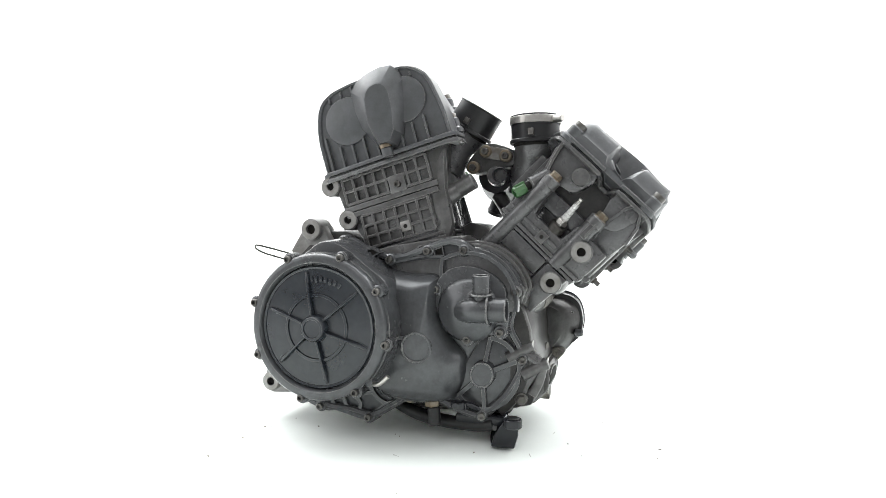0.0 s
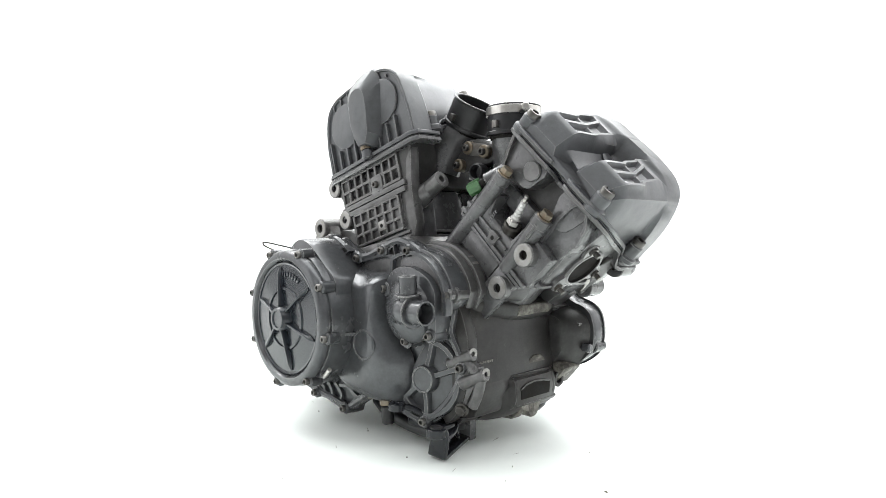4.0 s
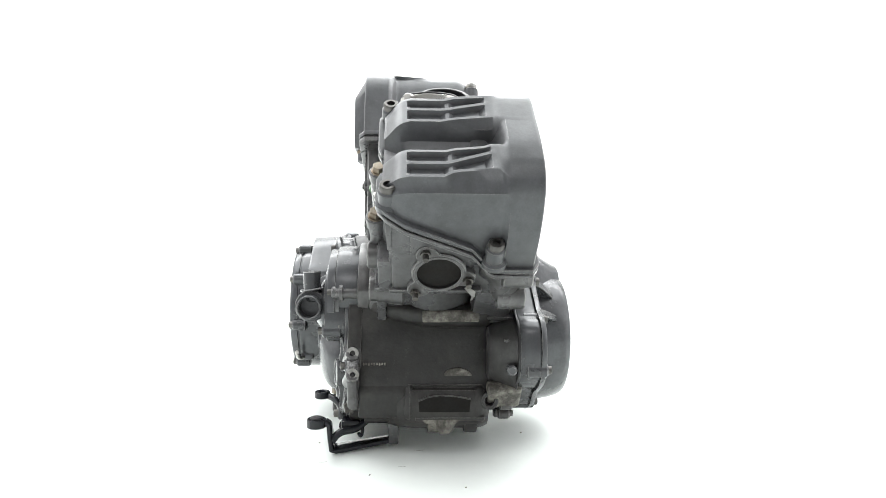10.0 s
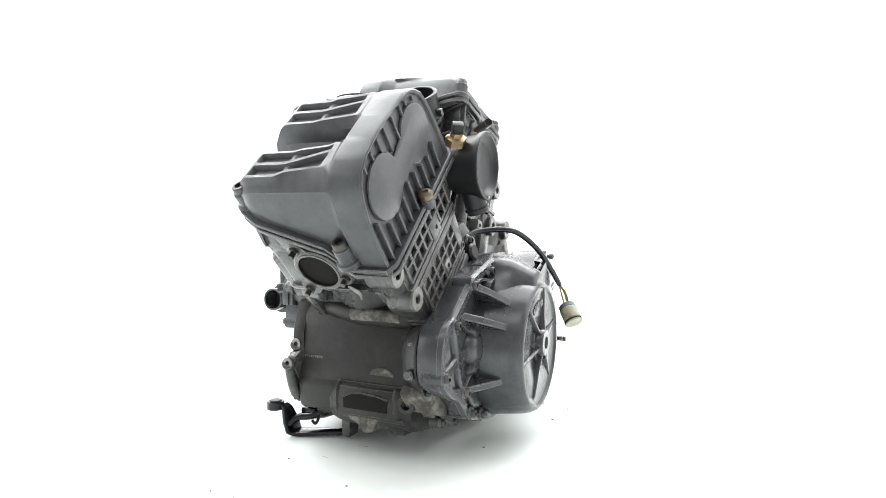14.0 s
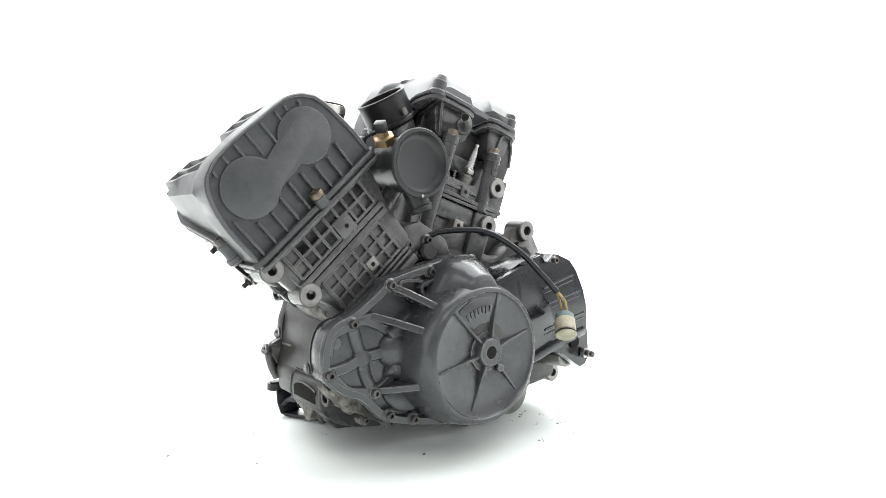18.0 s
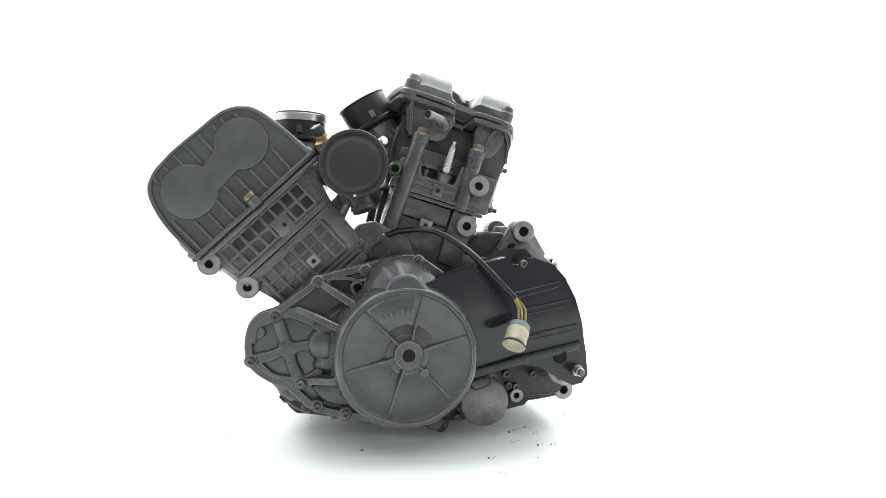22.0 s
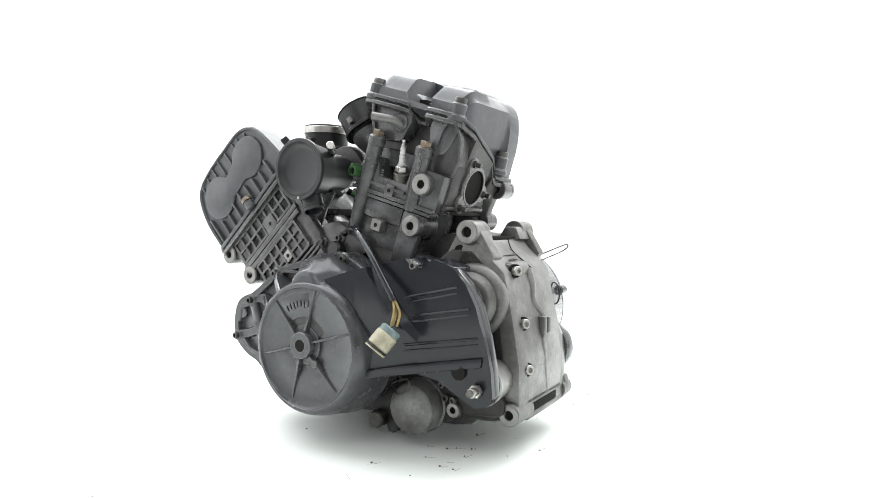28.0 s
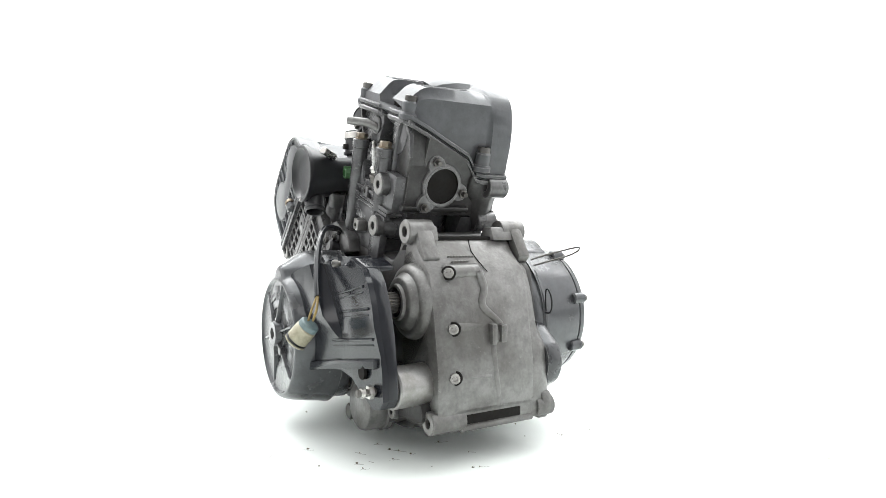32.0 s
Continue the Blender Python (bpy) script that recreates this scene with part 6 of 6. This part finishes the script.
def small_bits():
    # wire clip on the clutch housing
    clip = [(-0.16, -0.105, 0.247), (-0.178, -0.15, 0.26), (-0.1848, -0.164, 0.2665), (-0.187, -0.168, 0.2705), (-0.184, -0.165, 0.2735), (-0.17, -0.12, 0.2625), (-0.16, -0.1, 0.2555)]
    part("wire_clip", tube(clip, 0.0014, 4, 8), STEEL, ENGINE, "bent steel wire clip")
    loop = [(-0.176, -0.1085, 0.166), (-0.179, -0.1136, 0.176), (-0.1795, -0.113, 0.19), (-0.181, -0.111, 0.206), (-0.186, -0.1085, 0.2145), (-0.192, -0.108, 0.2125), (-0.196, -0.109, 0.203), (-0.1955, -0.1105, 0.19), (-0.19, -0.112, 0.181), (-0.18, -0.113, 0.1795)]
    part("wire_loop", tube(loop, 0.0013, 4, 8), RUBBER, ENGINE, "thin black wire loop")
    # front tabs
    for x, y, z in ((0.1997, -0.0867, 0.1402), (0.2205, -0.0848, 0.1175)):
        tab = part("front_tab", ring((x - 0.034, y - 0.008, z - 0.018), (x, y, z), 0.0088, 0.0034), CASE, RIGHT)
        part("machined_face", ring((x - 0.0004, y, z), (x + 0.0006, y, z), 0.0078, 0.0034, e=0.0002), MACHINED, tab)
    part("tab_web", prism([(0.17, 0.146), (0.19, 0.146), (0.196, 0.134), (0.213, 0.125), (0.214, 0.11), (0.2, 0.088), (0.185, 0.06), (0.17, 0.06)], -0.078, -0.092, 0.003), CASE, RIGHT)
    part("tab_link", tube([(0.186, -0.088, 0.134), (0.199, -0.0875, 0.122), (0.2125, -0.0865, 0.1125), (0.2085, -0.086, 0.09), (0.2, -0.086, 0.072)], 0.0072, 3, 12), CASE, RIGHT)
    part("right_front_edge", prism(smooth([(0.15, 0.21), (0.18, 0.2), (0.192, 0.175), (0.198, 0.15), (0.196, 0.1), (0.18, 0.06), (0.15, 0.05)], 3), -0.094, -0.075, 0.003), GRIMY, RIGHT)
    # black hose guide under the right side: a flat strap with an eyelet
    stations = ((-0.124, 0.047, 0.172, 0.188), (-0.119, 0.042, 0.168, 0.188), (-0.1175, 0.022, 0.155, 0.187), (-0.116, 0.0055, 0.15, 0.182), (-0.11, 0.0035, 0.148, 0.178), (-0.09, 0.0045, 0.142, 0.17), (-0.06, 0.0072, 0.137, 0.16), (-0.038, 0.0085, 0.132, 0.153))
    secs = []
    for i, (y, z, x0, x1) in enumerate(stations):
        a, b = stations[max(i - 1, 0)], stations[min(i + 1, len(stations) - 1)]
        t = Vector((0, b[0] - a[0], b[1] - a[1])).normalized()
        n = Vector((0, -t.z, t.y)) * 0.0028
        secs.append([(x0, y - n.y, z - n.z), (x1, y - n.y, z - n.z), (x1, y + n.y, z + n.z), (x0, y + n.y, z + n.z)])
    guide = part("hose_guide", loft(secs, bevel=0.002), BLACK, ENGINE, "black bent hose guide touching the table")
    part("eyelet", ring((0.183, -0.135, 0.039), (0.183, -0.135, 0.0505), 0.0125, 0.006), BLACK, guide)
    part("eyelet_cap", rod((0.183, -0.135, 0.05), (0.183, -0.135, 0.0525), 0.0085, 0.001, 20), RUBBER, guide)
    part("eyelet", ring((0.109, -0.137, 0.0575), (0.109, -0.137, 0.067), 0.011, 0.005), BLACK, guide)
    part("eyelet_arm", tube([(0.112, -0.128, 0.061), (0.12, -0.118, 0.058), (0.13, -0.108, 0.05)], 0.0045, 3, 10), BLACK, guide)
    part("upper_arm", tube([(0.178, -0.116, 0.018), (0.172, -0.105, 0.028), (0.165, -0.085, 0.031), (0.155, -0.07, 0.04)], 0.0052, 4, 10), BLACK, guide)
    part("arm_plate", box(0.095, 0.165, -0.105, -0.08, 0.028, 0.041, 0.003), BLACK, guide)
    part("hook", tube([(0.16, -0.078, 0.04), (0.162, -0.076, 0.028), (0.166, -0.078, 0.021), (0.17, -0.081, 0.026)], 0.0022, 4, 8), BLACK, guide)
    part("tail_block", box(0.13, 0.155, -0.042, -0.028, 0.004, 0.04, 0.003), DARK, guide)
    part("hose", tube([(0.15, -0.1, 0.03), (0.12, -0.095, 0.024), (0.07, -0.09, 0.024), (0.03, -0.086, 0.03), (0.0, -0.08, 0.04)], 0.0095, 5, 14), RUBBER, guide)
    part("drain_bolt", HEX, None, RIGHT, "", aim((0.186, -0.092, 0.066), (0.3, -1, -0.2)))


small_bits()


# ---- dirt on the turntable ----
def flecks():
    rnd = random.Random(5)
    bm = bmesh.new()
    spots = [(0.013, -0.11), (0.004, -0.104), (0.361, 0.055), (0.081, -0.292), (-0.193, -0.136), (-0.245, 0.321), (-0.132, 0.101), (-0.151, 0.092), (-0.114, 0.15), (-0.067, 0.205),
             (-0.13, 0.037), (-0.156, 0.121), (-0.095, 0.115), (-0.147, 0.168), (-0.184, 0.021), (-0.122, 0.109), (-0.234, 0.037), (-0.441, -0.383), (-0.166, 0.168), (-0.204, 0.09), (-0.132, 0.213)]
    for _ in range(14):
        a, r = rnd.uniform(0, 6.28), rnd.uniform(0.16, 0.3) if rnd.random() < 0.8 else rnd.uniform(0.3, 0.55)
        spots.append((r * math.cos(a), r * math.sin(a)))
    for x, y in spots:
        s, a = rnd.uniform(0.0006, 0.0019), rnd.uniform(0, 6.28)
        k = rnd.uniform(0.3, 1.0)
        pts = [(x + s * (math.cos(a) * u - k * math.sin(a) * v), y + s * (math.sin(a) * u + k * math.cos(a) * v)) for u, v in ((-1, -0.6), (0.7, -1), (1.2, 0.3), (-0.2, 1))]
        lo = [bm.verts.new((*p, -0.0004)) for p in pts]
        hi = [bm.verts.new((*p, 0.0006)) for p in pts]
        bm.faces.new(hi)
        for i in range(4):
            bm.faces.new((lo[i], lo[(i + 1) % 4], hi[(i + 1) % 4], hi[i]))
    # thin scuffs
    for _ in range(20):
        a, r, s = rnd.uniform(0, 6.28), rnd.uniform(0.15, 0.3), rnd.uniform(0.003, 0.011)
        if _ < 13:
            a, r = math.atan2(spots[_ + 6][1], spots[_ + 6][0]) + 0.02, math.hypot(*spots[_ + 6]) + 0.004
        x, y, d = r * math.cos(a), r * math.sin(a), a + 1.57 + rnd.uniform(-0.9, 0.9)
        path = [(x + math.cos(d + k * 0.06) * s * k, y + math.sin(d + k * 0.06) * s * k) for k in (-1, -0.3, 0.4, 1)]
        for p, q in zip(path, path[1:]):
            n = Vector((p[1] - q[1], q[0] - p[0])).normalized() * rnd.uniform(0.0002, 0.0004)
            bm.faces.new([bm.verts.new((u + n.x * e, w + n.y * e, 0.0004)) for (u, w), e in ((p, -1), (q, -1), (q, 1), (p, 1))])
    return tagged(new("dirt_flecks", finish(bm, "dirt_flecks", DIRT)), "small dark dirt flecks scattered on the turntable", "dirt", kind="stuff")


FLECKS = flecks()


def motions():
    """The turntable carries the engine round at a steady pace."""
    rows = [(t, pose(0, 0, 0, 0, 0, -19.796 - 6.9198 * t)) for t in range(33)]
    for ob in (ENGINE, TURNTABLE, FLECKS):
        walk(ob, rows)


motions()
